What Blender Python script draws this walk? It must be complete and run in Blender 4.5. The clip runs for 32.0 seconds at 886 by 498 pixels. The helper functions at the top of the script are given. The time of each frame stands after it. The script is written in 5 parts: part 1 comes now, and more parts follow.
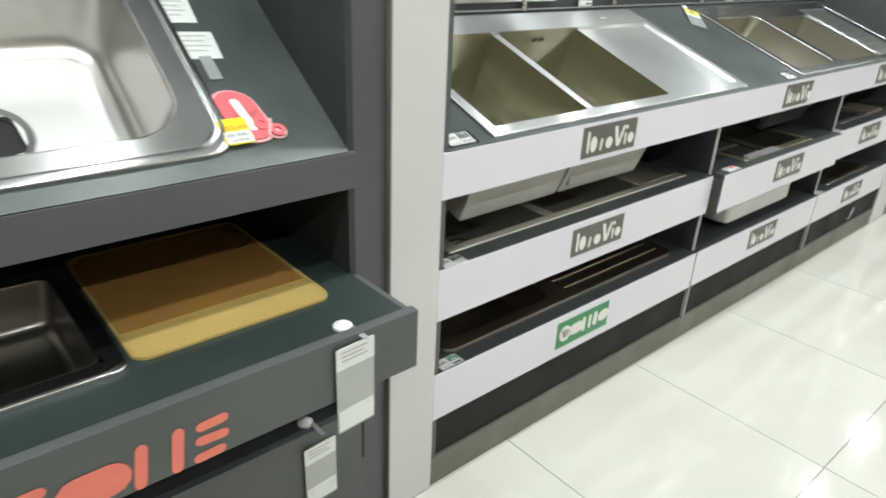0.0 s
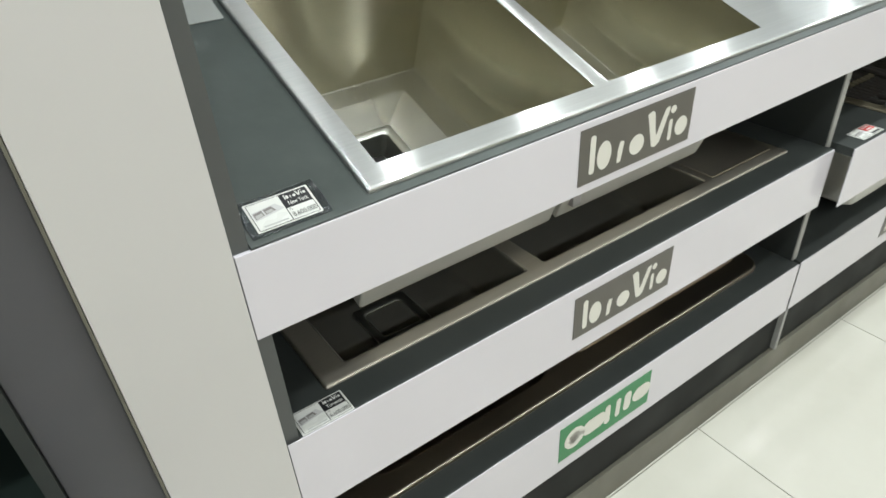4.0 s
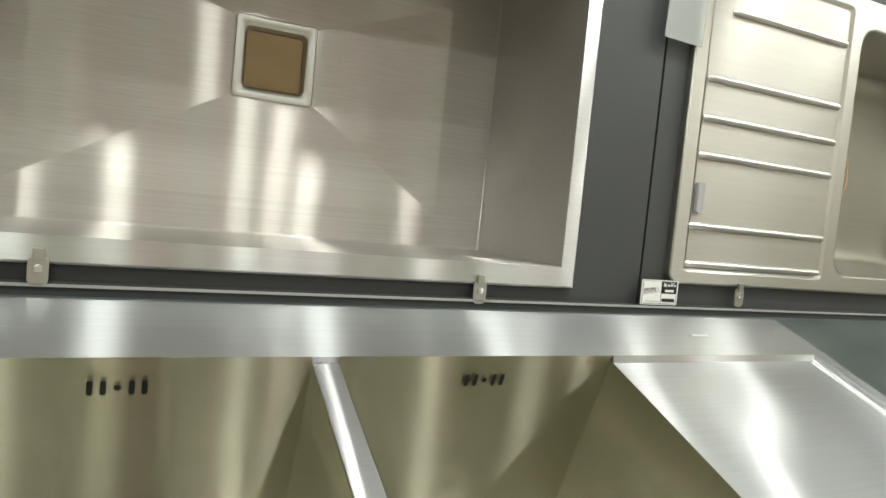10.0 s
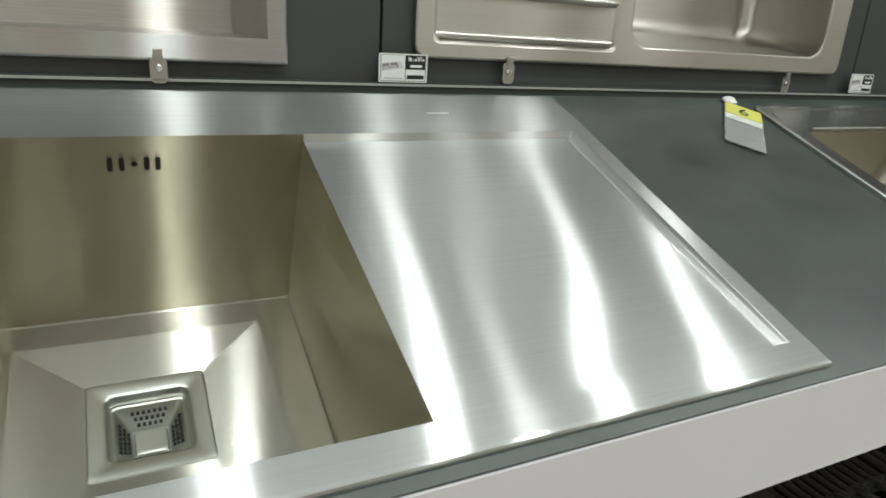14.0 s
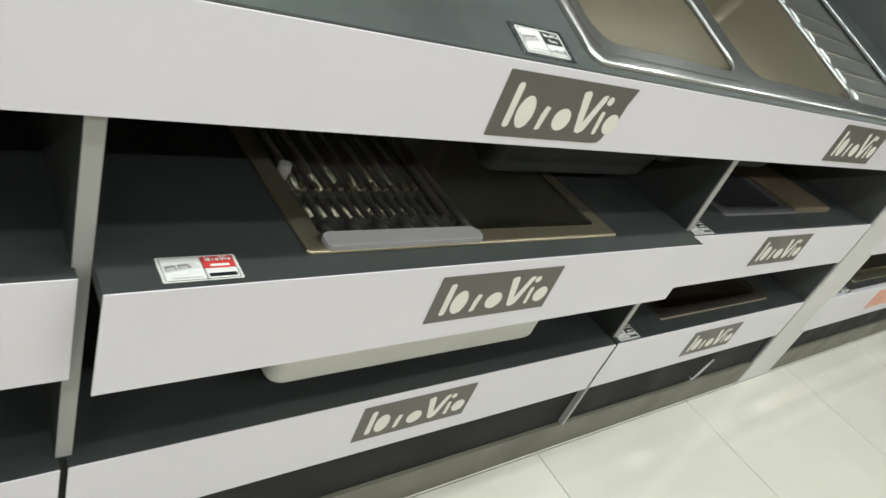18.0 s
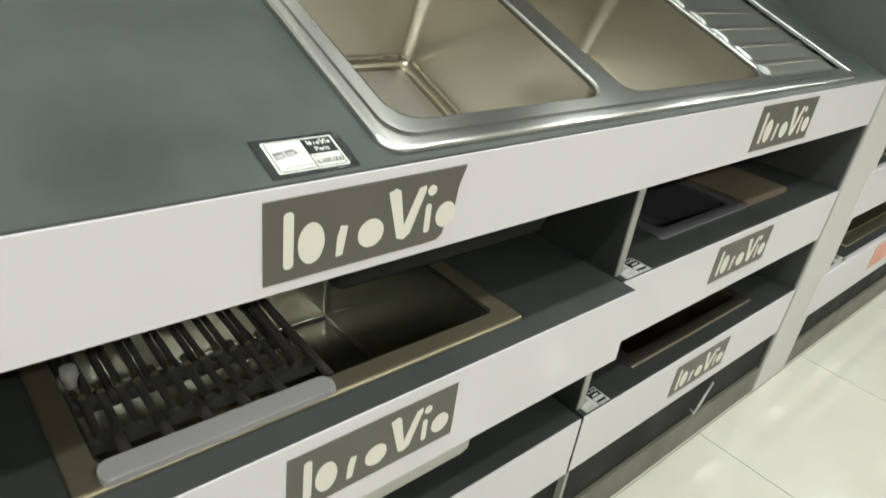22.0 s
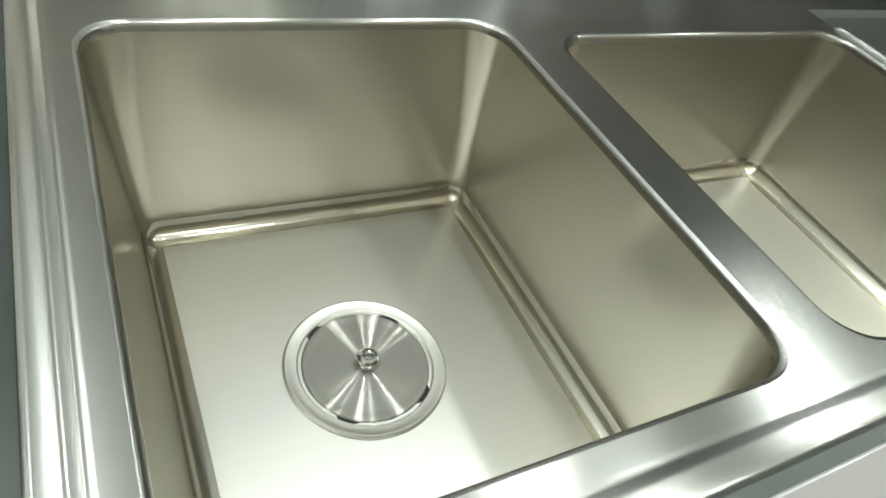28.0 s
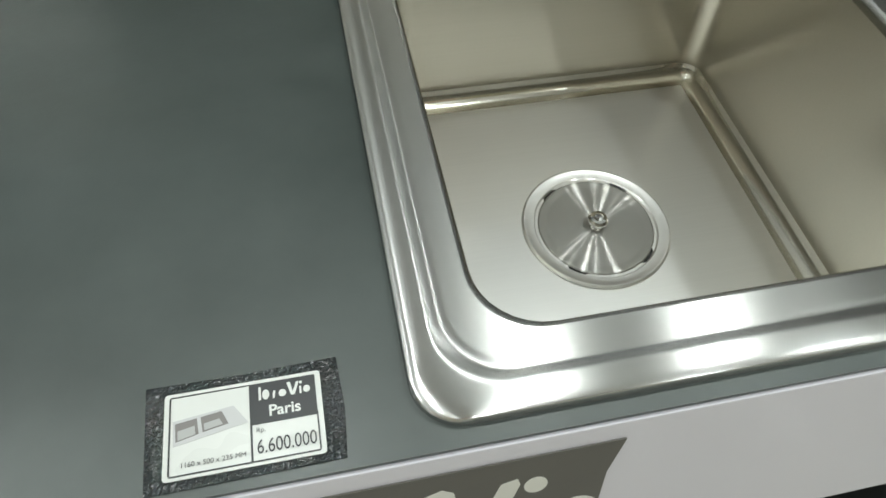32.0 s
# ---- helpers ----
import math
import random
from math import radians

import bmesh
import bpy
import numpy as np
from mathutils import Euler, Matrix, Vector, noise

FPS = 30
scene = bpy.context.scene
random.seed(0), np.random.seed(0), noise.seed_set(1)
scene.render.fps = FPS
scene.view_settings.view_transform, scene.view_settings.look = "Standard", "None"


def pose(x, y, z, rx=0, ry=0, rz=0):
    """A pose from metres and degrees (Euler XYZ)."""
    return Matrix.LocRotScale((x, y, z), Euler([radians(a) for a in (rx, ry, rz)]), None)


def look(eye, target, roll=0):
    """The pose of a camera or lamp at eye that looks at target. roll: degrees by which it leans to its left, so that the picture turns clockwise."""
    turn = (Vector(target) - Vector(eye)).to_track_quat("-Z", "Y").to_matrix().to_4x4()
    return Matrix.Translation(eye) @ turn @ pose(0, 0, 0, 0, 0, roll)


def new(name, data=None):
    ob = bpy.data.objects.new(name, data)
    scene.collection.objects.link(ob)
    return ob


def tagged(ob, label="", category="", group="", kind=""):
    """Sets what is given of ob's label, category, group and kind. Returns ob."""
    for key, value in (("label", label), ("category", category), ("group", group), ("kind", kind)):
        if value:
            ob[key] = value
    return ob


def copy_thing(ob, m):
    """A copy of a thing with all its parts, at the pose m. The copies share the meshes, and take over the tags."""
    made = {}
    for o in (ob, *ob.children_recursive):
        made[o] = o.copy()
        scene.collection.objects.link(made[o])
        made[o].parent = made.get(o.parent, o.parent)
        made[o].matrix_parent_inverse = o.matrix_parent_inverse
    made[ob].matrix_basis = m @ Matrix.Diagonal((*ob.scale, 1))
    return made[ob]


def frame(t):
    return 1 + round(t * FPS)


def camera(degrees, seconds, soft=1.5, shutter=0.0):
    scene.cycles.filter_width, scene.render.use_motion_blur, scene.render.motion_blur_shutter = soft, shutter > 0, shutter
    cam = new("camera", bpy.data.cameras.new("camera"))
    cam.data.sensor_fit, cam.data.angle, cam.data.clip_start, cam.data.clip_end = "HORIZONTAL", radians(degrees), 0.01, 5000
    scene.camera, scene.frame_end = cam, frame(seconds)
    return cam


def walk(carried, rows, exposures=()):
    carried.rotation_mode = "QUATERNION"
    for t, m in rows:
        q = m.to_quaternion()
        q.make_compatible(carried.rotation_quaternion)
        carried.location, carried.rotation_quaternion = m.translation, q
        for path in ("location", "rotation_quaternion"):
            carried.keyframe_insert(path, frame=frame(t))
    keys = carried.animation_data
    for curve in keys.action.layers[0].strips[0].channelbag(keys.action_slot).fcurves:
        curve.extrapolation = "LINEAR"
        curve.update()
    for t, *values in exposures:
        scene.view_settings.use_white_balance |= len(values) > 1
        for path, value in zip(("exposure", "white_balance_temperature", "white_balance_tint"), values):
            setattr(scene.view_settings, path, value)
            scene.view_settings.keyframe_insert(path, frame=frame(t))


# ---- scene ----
# Camera: one lens, seconds / eye / target / roll along the aisle in front of the counters
cam = camera(68.2, 32.0, soft=1.5, shutter=0.35)
PATH = [
    (0, (-0.8234, -0.9443, 1.2475), (0.3770, 0.4164, 0.4062), 2.50),
    (0.5, (-0.6962, -0.8986, 1.2328), (0.5728, 0.3492, 0.3204), 1.35),
    (1, (-0.6182, -0.8740, 1.2227), (0.6147, 0.4089, 0.3094), -2.02),
    (1.5, (-0.5293, -0.8159, 1.2113), (0.6598, 0.5105, 0.3021), -1.46),
    (2, (-0.4475, -0.7700, 1.2200), (0.6542, 0.5812, 0.2400), -1.32),
    (2.5, (-0.3469, -0.6914, 1.2084), (0.7507, 0.5826, 0.1257), -1.78),
    (4.5, (-0.0601, -0.4894, 1.2042), (0.7584, 0.9512, 0.0840), -3.51),
    (5, (-0.0092, -0.4633, 1.2062), (0.7102, 1.0273, 0.0833), -2.38),
    (5.5, (0.0423, -0.4314, 1.1987), (0.6305, 1.0790, 0.0271), -2.81),
    (6, (0.0639, -0.4020, 1.1884), (0.5390, 1.1294, -0.0070), -4.19),
    (6.5, (0.0824, -0.3603, 1.1712), (0.5207, 1.1754, -0.0327), -3.19),
    (7, (0.1029, -0.3372, 1.1558), (0.5485, 1.2652, 0.0452), 1.91),
    (7.5, (0.1794, -0.3200, 1.1314), (0.6656, 1.4179, 0.2692), 6.17),
    (8, (0.2038, -0.2764, 1.2131), (0.7881, 1.4457, 0.3806), 8.45),
    (8.5, (0.2632, -0.2367, 1.2042), (1.1187, 1.4313, 0.5072), 6.75),
    (9, (0.2903, -0.2451, 1.1941), (1.1557, 1.4946, 0.7199), 2.31),
    (9.5, (0.3264, -0.2364, 1.2071), (1.1522, 1.5715, 0.9851), 3.66),
    (10, (0.3542, -0.2233, 1.1926), (1.1818, 1.5931, 1.0675), 5.68),
    (10.5, (0.3777, -0.2378, 1.1924), (1.0479, 1.6447, 1.1087), 5.29),
    (11, (0.4400, -0.2799, 1.1957), (0.9854, 1.6443, 1.1883), 6.75),
    (11.5, (0.5002, -0.2764, 1.1901), (1.1259, 1.6212, 1.1040), 5.76),
    (12, (0.5736, -0.2826, 1.1925), (1.2368, 1.5909, 0.9684), 5.15),
    (12.5, (0.6169, -0.2806, 1.1776), (1.3401, 1.5420, 0.7833), 2.12),
    (13, (0.6470, -0.2819, 1.1613), (1.4430, 1.4726, 0.6247), 6.23),
    (13.5, (0.6630, -0.2941, 1.1583), (1.4754, 1.4161, 0.5139), 4.89),
    (14, (0.6955, -0.3085, 1.1545), (1.5584, 1.3786, 0.5149), 3.71),
    (14.5, (0.7251, -0.3362, 1.1341), (1.6250, 1.2920, 0.3999), 3.73),
    (15, (0.7518, -0.3686, 1.1108), (1.7082, 1.0770, 0.1131), 9.92),
    (15.5, (0.7734, -0.4151, 1.0955), (1.7259, 0.9680, 0.0092), 14.13),
    (17.5, (0.9768, -0.4534, 1.0247), (2.2126, 0.7138, -0.0290), 24.55),
    (18, (1.0460, -0.4841, 1.0384), (2.2867, 0.7049, 0.0151), 24.48),
    (18.5, (1.1125, -0.4815, 1.0425), (2.4148, 0.6318, 0.0107), 22.54),
    (19, (1.1659, -0.4958, 1.0426), (2.4582, 0.6146, -0.0049), 19.97),
    (19.5, (1.1975, -0.4991, 1.0399), (2.4854, 0.6143, -0.0097), 21.06),
    (20, (1.2275, -0.4952, 1.0406), (2.5254, 0.6012, -0.0146), 19.59),
    (20.5, (1.2461, -0.4971, 1.0443), (2.5497, 0.5952, -0.0082), 17.71),
    (21, (1.2682, -0.4880, 1.0566), (2.5337, 0.6306, -0.0144), 14.18),
    (21.5, (1.2870, -0.4655, 1.0686), (2.5442, 0.7095, 0.0494), 11.17),
    (22, (1.3150, -0.4374, 1.0907), (2.5452, 0.8347, 0.1588), 8.07),
    (22.5, (1.3433, -0.4091, 1.1013), (2.5562, 0.9095, 0.2125), 7.56),
    (23, (1.3880, -0.3705, 1.1040), (2.6070, 0.9110, 0.1703), 9.02),
    (23.5, (1.4223, -0.3363, 1.1009), (2.6301, 0.9518, 0.1618), 9.55),
    (24, (1.4567, -0.2933, 1.1021), (2.6843, 1.0189, 0.2240), 6.79),
    (24.5, (1.4741, -0.2621, 1.1038), (2.6956, 1.0682, 0.2445), 7.27),
    (25, (1.4956, -0.2411, 1.1027), (2.6293, 1.1664, 0.2462), 5.38),
    (25.5, (1.5236, -0.2151, 1.0995), (2.6254, 1.1933, 0.2037), 4.38),
    (26, (1.5700, -0.1877, 1.1007), (2.5821, 1.2932, 0.2160), 3.21),
    (26.5, (1.6157, -0.1688, 1.1042), (2.5838, 1.3596, 0.2516), 4.00),
    (28.5, (1.7103, -0.1170, 1.1050), (2.4686, 1.4999, 0.2047), 2.97),
    (29, (1.7076, -0.1273, 1.0897), (2.2355, 1.5589, 0.1526), 0.41),
    (29.5, (1.6969, -0.1284, 1.0988), (2.0654, 1.5451, 0.0674), -1.02),
    (30, (1.6886, -0.1377, 1.1043), (1.9018, 1.5132, -0.0044), -3.59),
    (30.5, (1.6792, -0.1454, 1.1049), (1.8587, 1.4847, -0.0399), -3.73),
    (31, (1.6658, -0.1564, 1.1067), (1.8575, 1.4619, -0.0528), -3.43),
    (31.5, (1.6555, -0.1661, 1.1081), (1.8789, 1.4563, -0.0399), -2.80),
    (32, (1.6430, -0.1796, 1.1090), (1.9182, 1.4391, -0.0330), -3.00),
]
EXPOSURES = [(0, 0.12, 6300, 10.0), (2, 0.02, 6357, 10.0), (5, -0.02, 6443, 10.0), (6, -0.04, 6540, 10.0), (7, -0.20, 6700, 10.0), (8, -0.30, 6900, 8.0), (9, -0.02, 7000, 10.0), (10, -0.06, 6750, 10.0), (11, -0.18, 6600, 10.0), (12, -0.16, 6575, 9.8), (13, -0.30, 6550, 9.5), (14, -0.60, 6525, 9.2), (15, -0.80, 6500, 9.0), (15.5, -0.80, 6500, 9.1), (17.5, -0.20, 6500, 9.6), (19, -0.05, 6500, 10.0), (22, -0.04, 6700, 8.0), (24, 0.06, 6775, 4.0), (25, -0.08, 6750, 2.6), (26, -0.28, 6700, 2.0), (29, -0.42, 6500, 4.0), (30, -0.54, 6450, 5.5), (32, -0.72, 6400, 7.0)]
walk(cam, [(t, look(eye, target, roll)) for t, eye, target, roll in PATH], EXPOSURES)

# Plan, in metres: the counter's front is y = 0, its worktop rises towards the wall
ZTOP, ALPHA = 0.877, 20.8          # front edge of the sloping worktop
YB, BETA = 0.5187, 0.4             # display wall above it, nearly upright
MS = pose(0, 0, ZTOP, ALPHA)       # worktop: x along, y up the slope, z off it
MB = pose(0, YB, 1.0, 90 - BETA) # display wall: x along, y up, z towards the aisle

# World and lamps: a closed shop lit by rows of round ceiling lamps
world = bpy.data.worlds.new("shop_world")
scene.world = world
world.use_nodes = True
world.node_tree.nodes["Background"].inputs[0].default_value = (0.5, 0.5, 0.48, 1)
world.node_tree.nodes["Background"].inputs[1].default_value = 0.02
CEIL = 2.8
CANOPY_Z, CANOPY_Y = 2.25, -0.06
CANOPY_X = [-1.54, -0.94, -0.34, 0.26, 0.86, 1.46, 2.05, 2.54, 3.60, 4.57, 5.60]   # spots in the counters' canopies
LAMP_X, LAMP_Y = [-2.83 + 1.25 * i for i in range(10)], [-0.9, -2.6]   # round lamps in the ceiling
LAMP_W = {-0.9: 8.5, -2.6: 15.5, CANOPY_Y: 4.8}
for spots, ys, z, size in ((CANOPY_X, [CANOPY_Y], CANOPY_Z - 0.012, 0.09), (LAMP_X, LAMP_Y, CEIL - 0.012, 0.13)):
    for lx in spots:
        for ly in ys:
            lamp = bpy.data.lights.new("downlight_lamp", "AREA")
            lamp.shape, lamp.size, lamp.energy, lamp.color = "DISK", size, LAMP_W[ly], (0.945, 1.0, 0.965)
            new("downlight_lamp", lamp).matrix_world = pose(lx, ly, z)

# ---- materials ----
def nodes_of(name):
    m = bpy.data.materials.new(name)
    m.use_nodes = True
    t = m.node_tree
    return m, t, t.nodes["Principled BSDF"]


def noise_to(t, scale, detail=4.0, rough=0.55, stretch=(1, 1, 1), source="Object"):
    co = t.nodes.new("ShaderNodeTexCoord")
    mp = t.nodes.new("ShaderNodeMapping")
    mp.inputs["Scale"].default_value = stretch
    n = t.nodes.new("ShaderNodeTexNoise")
    n.inputs["Scale"].default_value, n.inputs["Detail"].default_value, n.inputs["Roughness"].default_value = scale, detail, rough
    t.links.new(co.outputs[source], mp.inputs[0])
    t.links.new(mp.outputs[0], n.inputs["Vector"])
    return n.outputs["Fac"]


def ramp(t, fac, stops):
    r = t.nodes.new("ShaderNodeValToRGB")
    e = r.color_ramp.elements
    while len(e) < len(stops):
        e.new(0.5)
    for k, (p, c) in zip(e, stops):
        k.position, k.color = p, (*c, 1) if len(c) == 3 else c
    t.links.new(fac, r.inputs[0])
    return r.outputs[0]


def bump(t, b, fac, strength, distance=0.001):
    n = t.nodes.new("ShaderNodeBump")
    n.inputs["Strength"].default_value, n.inputs["Distance"].default_value = strength, distance
    t.links.new(fac, n.inputs["Height"])
    if b.inputs["Normal"].links:
        t.links.new(b.inputs["Normal"].links[0].from_socket, n.inputs["Normal"])
    t.links.new(n.outputs[0], b.inputs["Normal"])


def grey(v):
    return (v, v, v)


def painted(name, colour, rough=0.4, vary=0.12, scale=6.0, grain=180.0, relief=0.05, spec=0.5, coat=0.0):
    """A painted or laminated surface: broad uneven tone, fine grain, slightly uneven gloss."""
    m, t, b = nodes_of(name)
    lo, hi = [tuple(max(0, c * k) for c in colour) for k in (1 - vary * 1.8, 1 + vary * 1.2)]
    t.links.new(ramp(t, noise_to(t, scale, 6), [(0.1, lo), (0.9, hi)]), b.inputs["Base Color"])
    t.links.new(ramp(t, noise_to(t, scale * 1.3, 2, 0.4), [(0.0, grey(max(0.02, rough * 0.55))), (1.0, grey(min(1, rough * 1.45)))]), b.inputs["Roughness"])
    b.inputs["Specular IOR Level"].default_value = spec
    b.inputs["Coat Weight"].default_value = coat
    b.inputs["Coat Roughness"].default_value = 0.06
    bump(t, b, noise_to(t, grain, 3), relief, 0.0006)
    return m


def steel(name, colour, rough=0.25, aniso=0.75, wave=0.25, wave_scale=3.0, brush=0.05, smudge=0.05, share=0.0, broad=0.5):
    """Stainless sheet: a sharp sheen drawn out across the brushing, a gentle wave, finger smudges, and a share of much broader sheen."""
    m, t, b = nodes_of(name)
    t.nodes.remove(b)
    b = t.nodes.new("ShaderNodeBsdfAnisotropic")
    t.links.new(b.outputs[0], t.nodes["Material Output"].inputs["Surface"])
    lo, hi = [tuple(c * k for c in colour) for k in (1 - 1.3 * smudge, 1 + 0.6 * smudge)]
    tone = ramp(t, noise_to(t, 2.5, 3, 0.5, (1, 0.6, 1)), [(0.0, lo), (1.0, hi)])
    t.links.new(ramp(t, noise_to(t, 3.0, 2, 0.4), [(0.0, grey(rough * (1 - 1.5 * smudge))), (1.0, grey(rough * (1 + 1.5 * smudge)))]), b.inputs["Roughness"])
    b.inputs["Anisotropy"].default_value = aniso
    tan = t.nodes.new("ShaderNodeTangent")
    tan.direction_type, tan.uv_map = "UV_MAP", "UVMap"
    t.links.new(tan.outputs[0], b.inputs["Tangent"])
    if brush:
        fine = t.nodes.new("ShaderNodeMixRGB")
        fine.blend_type, fine.inputs[0].default_value = "MULTIPLY", 1.0
        t.links.new(tone, fine.inputs[1])
        t.links.new(ramp(t, noise_to(t, 1.0, 3, 0.6, (5, 420, 420)), [(0.3, grey(1 - brush)), (0.7, grey(1.0))]), fine.inputs[2])
        tone = fine.outputs[0]
    t.links.new(tone, b.inputs["Color"])
    if wave:
        bump(t, b, noise_to(t, wave_scale, 2, 0.4, (2.2, 0.35, 0.35)), wave, 0.01)
    if share:
        sheen, mix = t.nodes.new("ShaderNodeBsdfAnisotropic"), t.nodes.new("ShaderNodeMixShader")
        t.links.new(tone, sheen.inputs["Color"])
        sheen.inputs["Roughness"].default_value, mix.inputs[0].default_value = broad, share
        t.links.new(b.outputs[0], mix.inputs[1])
        t.links.new(sheen.outputs[0], mix.inputs[2])
        t.links.new(mix.outputs[0], t.nodes["Material Output"].inputs["Surface"])
    return m


def plain(name, colour, rough=0.5, metal=0.0, alpha=1.0, transmission=0.0):
    m, t, b = nodes_of(name)
    b.inputs["Base Color"].default_value = (*colour, 1)
    b.inputs["Roughness"].default_value, b.inputs["Metallic"].default_value = rough, metal
    b.inputs["Alpha"].default_value = alpha
    b.inputs["Transmission Weight"].default_value = transmission
    return m


WHITE = painted("white_laminate", (0.675, 0.655, 0.715), 0.13, 0.03, 3.0, 90, 0.02)
WHITE_POST = painted("white_post_paint", (0.585, 0.575, 0.575), 0.35, 0.03, 2.0, 120, 0.04)


def worktop_material():
    """Dark laminate, wiped and handled: cloudy tone and streaky, uneven gloss."""
    m, t, b = nodes_of("dark_worktop_laminate")
    t.links.new(ramp(t, noise_to(t, 4.5, 5, 0.6), [(0.28, (0.029, 0.038, 0.036)), (0.72, (0.076, 0.091, 0.088))]), b.inputs["Base Color"])
    t.links.new(ramp(t, noise_to(t, 4.0, 3, 0.5, (0.8, 1.6, 1)), [(0.3, grey(0.30)), (0.7, grey(0.43))]), b.inputs["Roughness"])
    b.inputs["Specular IOR Level"].default_value = 0.65
    bump(t, b, noise_to(t, 260, 3), 0.12, 0.0006)
    return m


TOP = worktop_material()
BLACK = painted("black_laminate", (0.041, 0.046, 0.045), 0.5, 0.15, 6.0, 220, 0.12, 0.25)
FRONT = painted("green_charcoal_laminate", (0.082, 0.087, 0.087), 0.42, 0.12, 4.0, 240, 0.1)
BOARD = painted("green_black_laminate", (0.026, 0.038, 0.035), 0.4, 0.2, 6.0, 240, 0.1, 0.3)
DARK = painted("charcoal_laminate", (0.085, 0.085, 0.095), 0.42, 0.12, 4.0, 240, 0.1)
PANEL = painted("dark_wall_panel", (0.042, 0.045, 0.046), 0.5, 0.15, 3.0, 200, 0.1)
KICK = painted("black_kick_laminate", (0.030, 0.031, 0.030), 0.6, 0.15, 6.0, 220, 0.1, 0.06)
BASE = painted("olive_grey_base_strip", (0.145, 0.14, 0.112), 0.5, 0.2, 7.0, 150, 0.1)
EDGE = painted("grey_edge_band", (0.32, 0.32, 0.31), 0.4, 0.1, 8.0, 160, 0.05)
SOFFIT = painted("white_soffit", (0.75, 0.75, 0.73), 0.7, 0.1, 3.0, 90, 0.05)
CEILING = painted("ceiling_paint", (0.74, 0.74, 0.71), 0.9, 0.05, 1.0, 60, 0.1)
FAR_WALL = painted("far_wall_paint", (0.125, 0.11, 0.07), 0.8, 0.25, 0.8, 40, 0.1)


def banded_wall():
    """Made-up upright bands of brown, cream and dusty pink for the steel to mirror."""
    m, t, b = nodes_of("banded_wall_paint")
    tone = noise_to(t, 1.0, 2, 0.5, (2.4, 0.0, 0.10))
    t.links.new(ramp(t, tone, [(0.30, (0.05, 0.045, 0.03)), (0.40, (0.20, 0.20, 0.055)), (0.455, (0.62, 0.58, 0.48)), (0.495, (0.05, 0.045, 0.03)), (0.54, (0.72, 0.42, 0.39)), (0.60, (0.17, 0.165, 0.05)), (0.68, (0.70, 0.67, 0.60))]), b.inputs["Base Color"])
    b.inputs["Roughness"].default_value = 0.7
    return m


BANDED = banded_wall()
STEEL = steel("brushed_steel", (0.62, 0.595, 0.465), 0.24, 0.88, 0.045, 4.5, 0.12, 0.04, 0.25, 0.5)
# Greyer copy for the folded bowls' floors: the mirrored ceiling is in its tint
STEEL_CEIL_TINT = steel("brushed_ceil_tint_steel", (0.57, 0.565, 0.525), 0.22, 0.82, 0.03, 4.5, 0.10, 0.05, 0.25, 0.5)
STEEL_WALL = steel("brushed_pinkish_steel", (0.60, 0.575, 0.55), 0.24, 0.87, 0.022, 4.5, 0.12, 0.04, 0.55, 0.62)
STEEL_DECK = steel("brushed_steel_deck", (0.665, 0.68, 0.685), 0.215, 0.80, 0.018, 3.0, 0.08, 0.04, 0.3, 0.5)
# Wall copy of the pressed bowls' steel: shade is put into its darker, browner colour
SATIN_SHADE = steel("satin_shade_steel", (0.515, 0.488, 0.412), 0.22, 0.0, 0.0, 5.0, 0.03, 0.06, 0.42, 0.52)
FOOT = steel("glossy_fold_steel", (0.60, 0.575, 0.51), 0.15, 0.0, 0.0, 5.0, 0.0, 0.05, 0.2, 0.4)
# Pale copy for bowl floors and waste flange: lamplight is put into its colour
SATIN_LIT = steel("satin_lit_steel", (0.90, 0.89, 0.87), 0.15, 0.0, 0.0, 5.0, 0.03, 0.06, 0.75, 0.46)
POLISHED = steel("polished_steel", (0.72, 0.72, 0.69), 0.20, 0.0, 0.02, 6.0, 0.0, 0.08)
WARM_STEEL = steel("warm_satin_steel", (0.53, 0.515, 0.47), 0.34, 0.6, 0.012, 4.0, 0.06, 0.06)
DRAIN = steel("satin_drain_steel", (0.58, 0.59, 0.56), 0.36, 0.0, 0.0, 6.0, 0.0, 0.08)
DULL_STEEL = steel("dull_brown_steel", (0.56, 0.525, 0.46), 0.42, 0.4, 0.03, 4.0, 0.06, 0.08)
GRILL_BOWL = steel("smooth_bowl_steel", (0.56, 0.55, 0.49), 0.235, 0.0, 0.0, 4.0, 0.04, 0.05, 0.12, 0.6)
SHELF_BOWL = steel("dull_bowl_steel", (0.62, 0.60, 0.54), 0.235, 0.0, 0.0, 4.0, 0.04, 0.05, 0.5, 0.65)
GRILL_STEEL = steel("dull_gold_steel", (0.46, 0.41, 0.30), 0.40, 0.4, 0.02, 4.0, 0.06, 0.08)
DARK_STEEL = steel("dark_smoked_steel", (0.33, 0.31, 0.28), 0.22, 0.0, 0.0, 5.0, 0.0, 0.06, 0.4, 0.5)
BRONZE = steel("bronze_steel", (0.46, 0.405, 0.335), 0.34, 0.0, 0.03, 5.0, 0.0, 0.08)
PALE_SATIN = steel("pale_satin_steel", (0.60, 0.59, 0.565), 0.30, 0.0, 0.006, 3.5, 0.0, 0.05)
BROWN_SHEET = painted("brown_tray_sheet", (0.32, 0.17, 0.045), 0.25, 0.15, 5.0, 120, 0.05)
BROWN_SHEET.node_tree.nodes["Principled BSDF"].inputs["Metallic"].default_value = 0.15
GOLD = painted("gold_tray_lacquer", (0.58, 0.42, 0.14), 0.22, 0.12, 5.0, 120, 0.05)
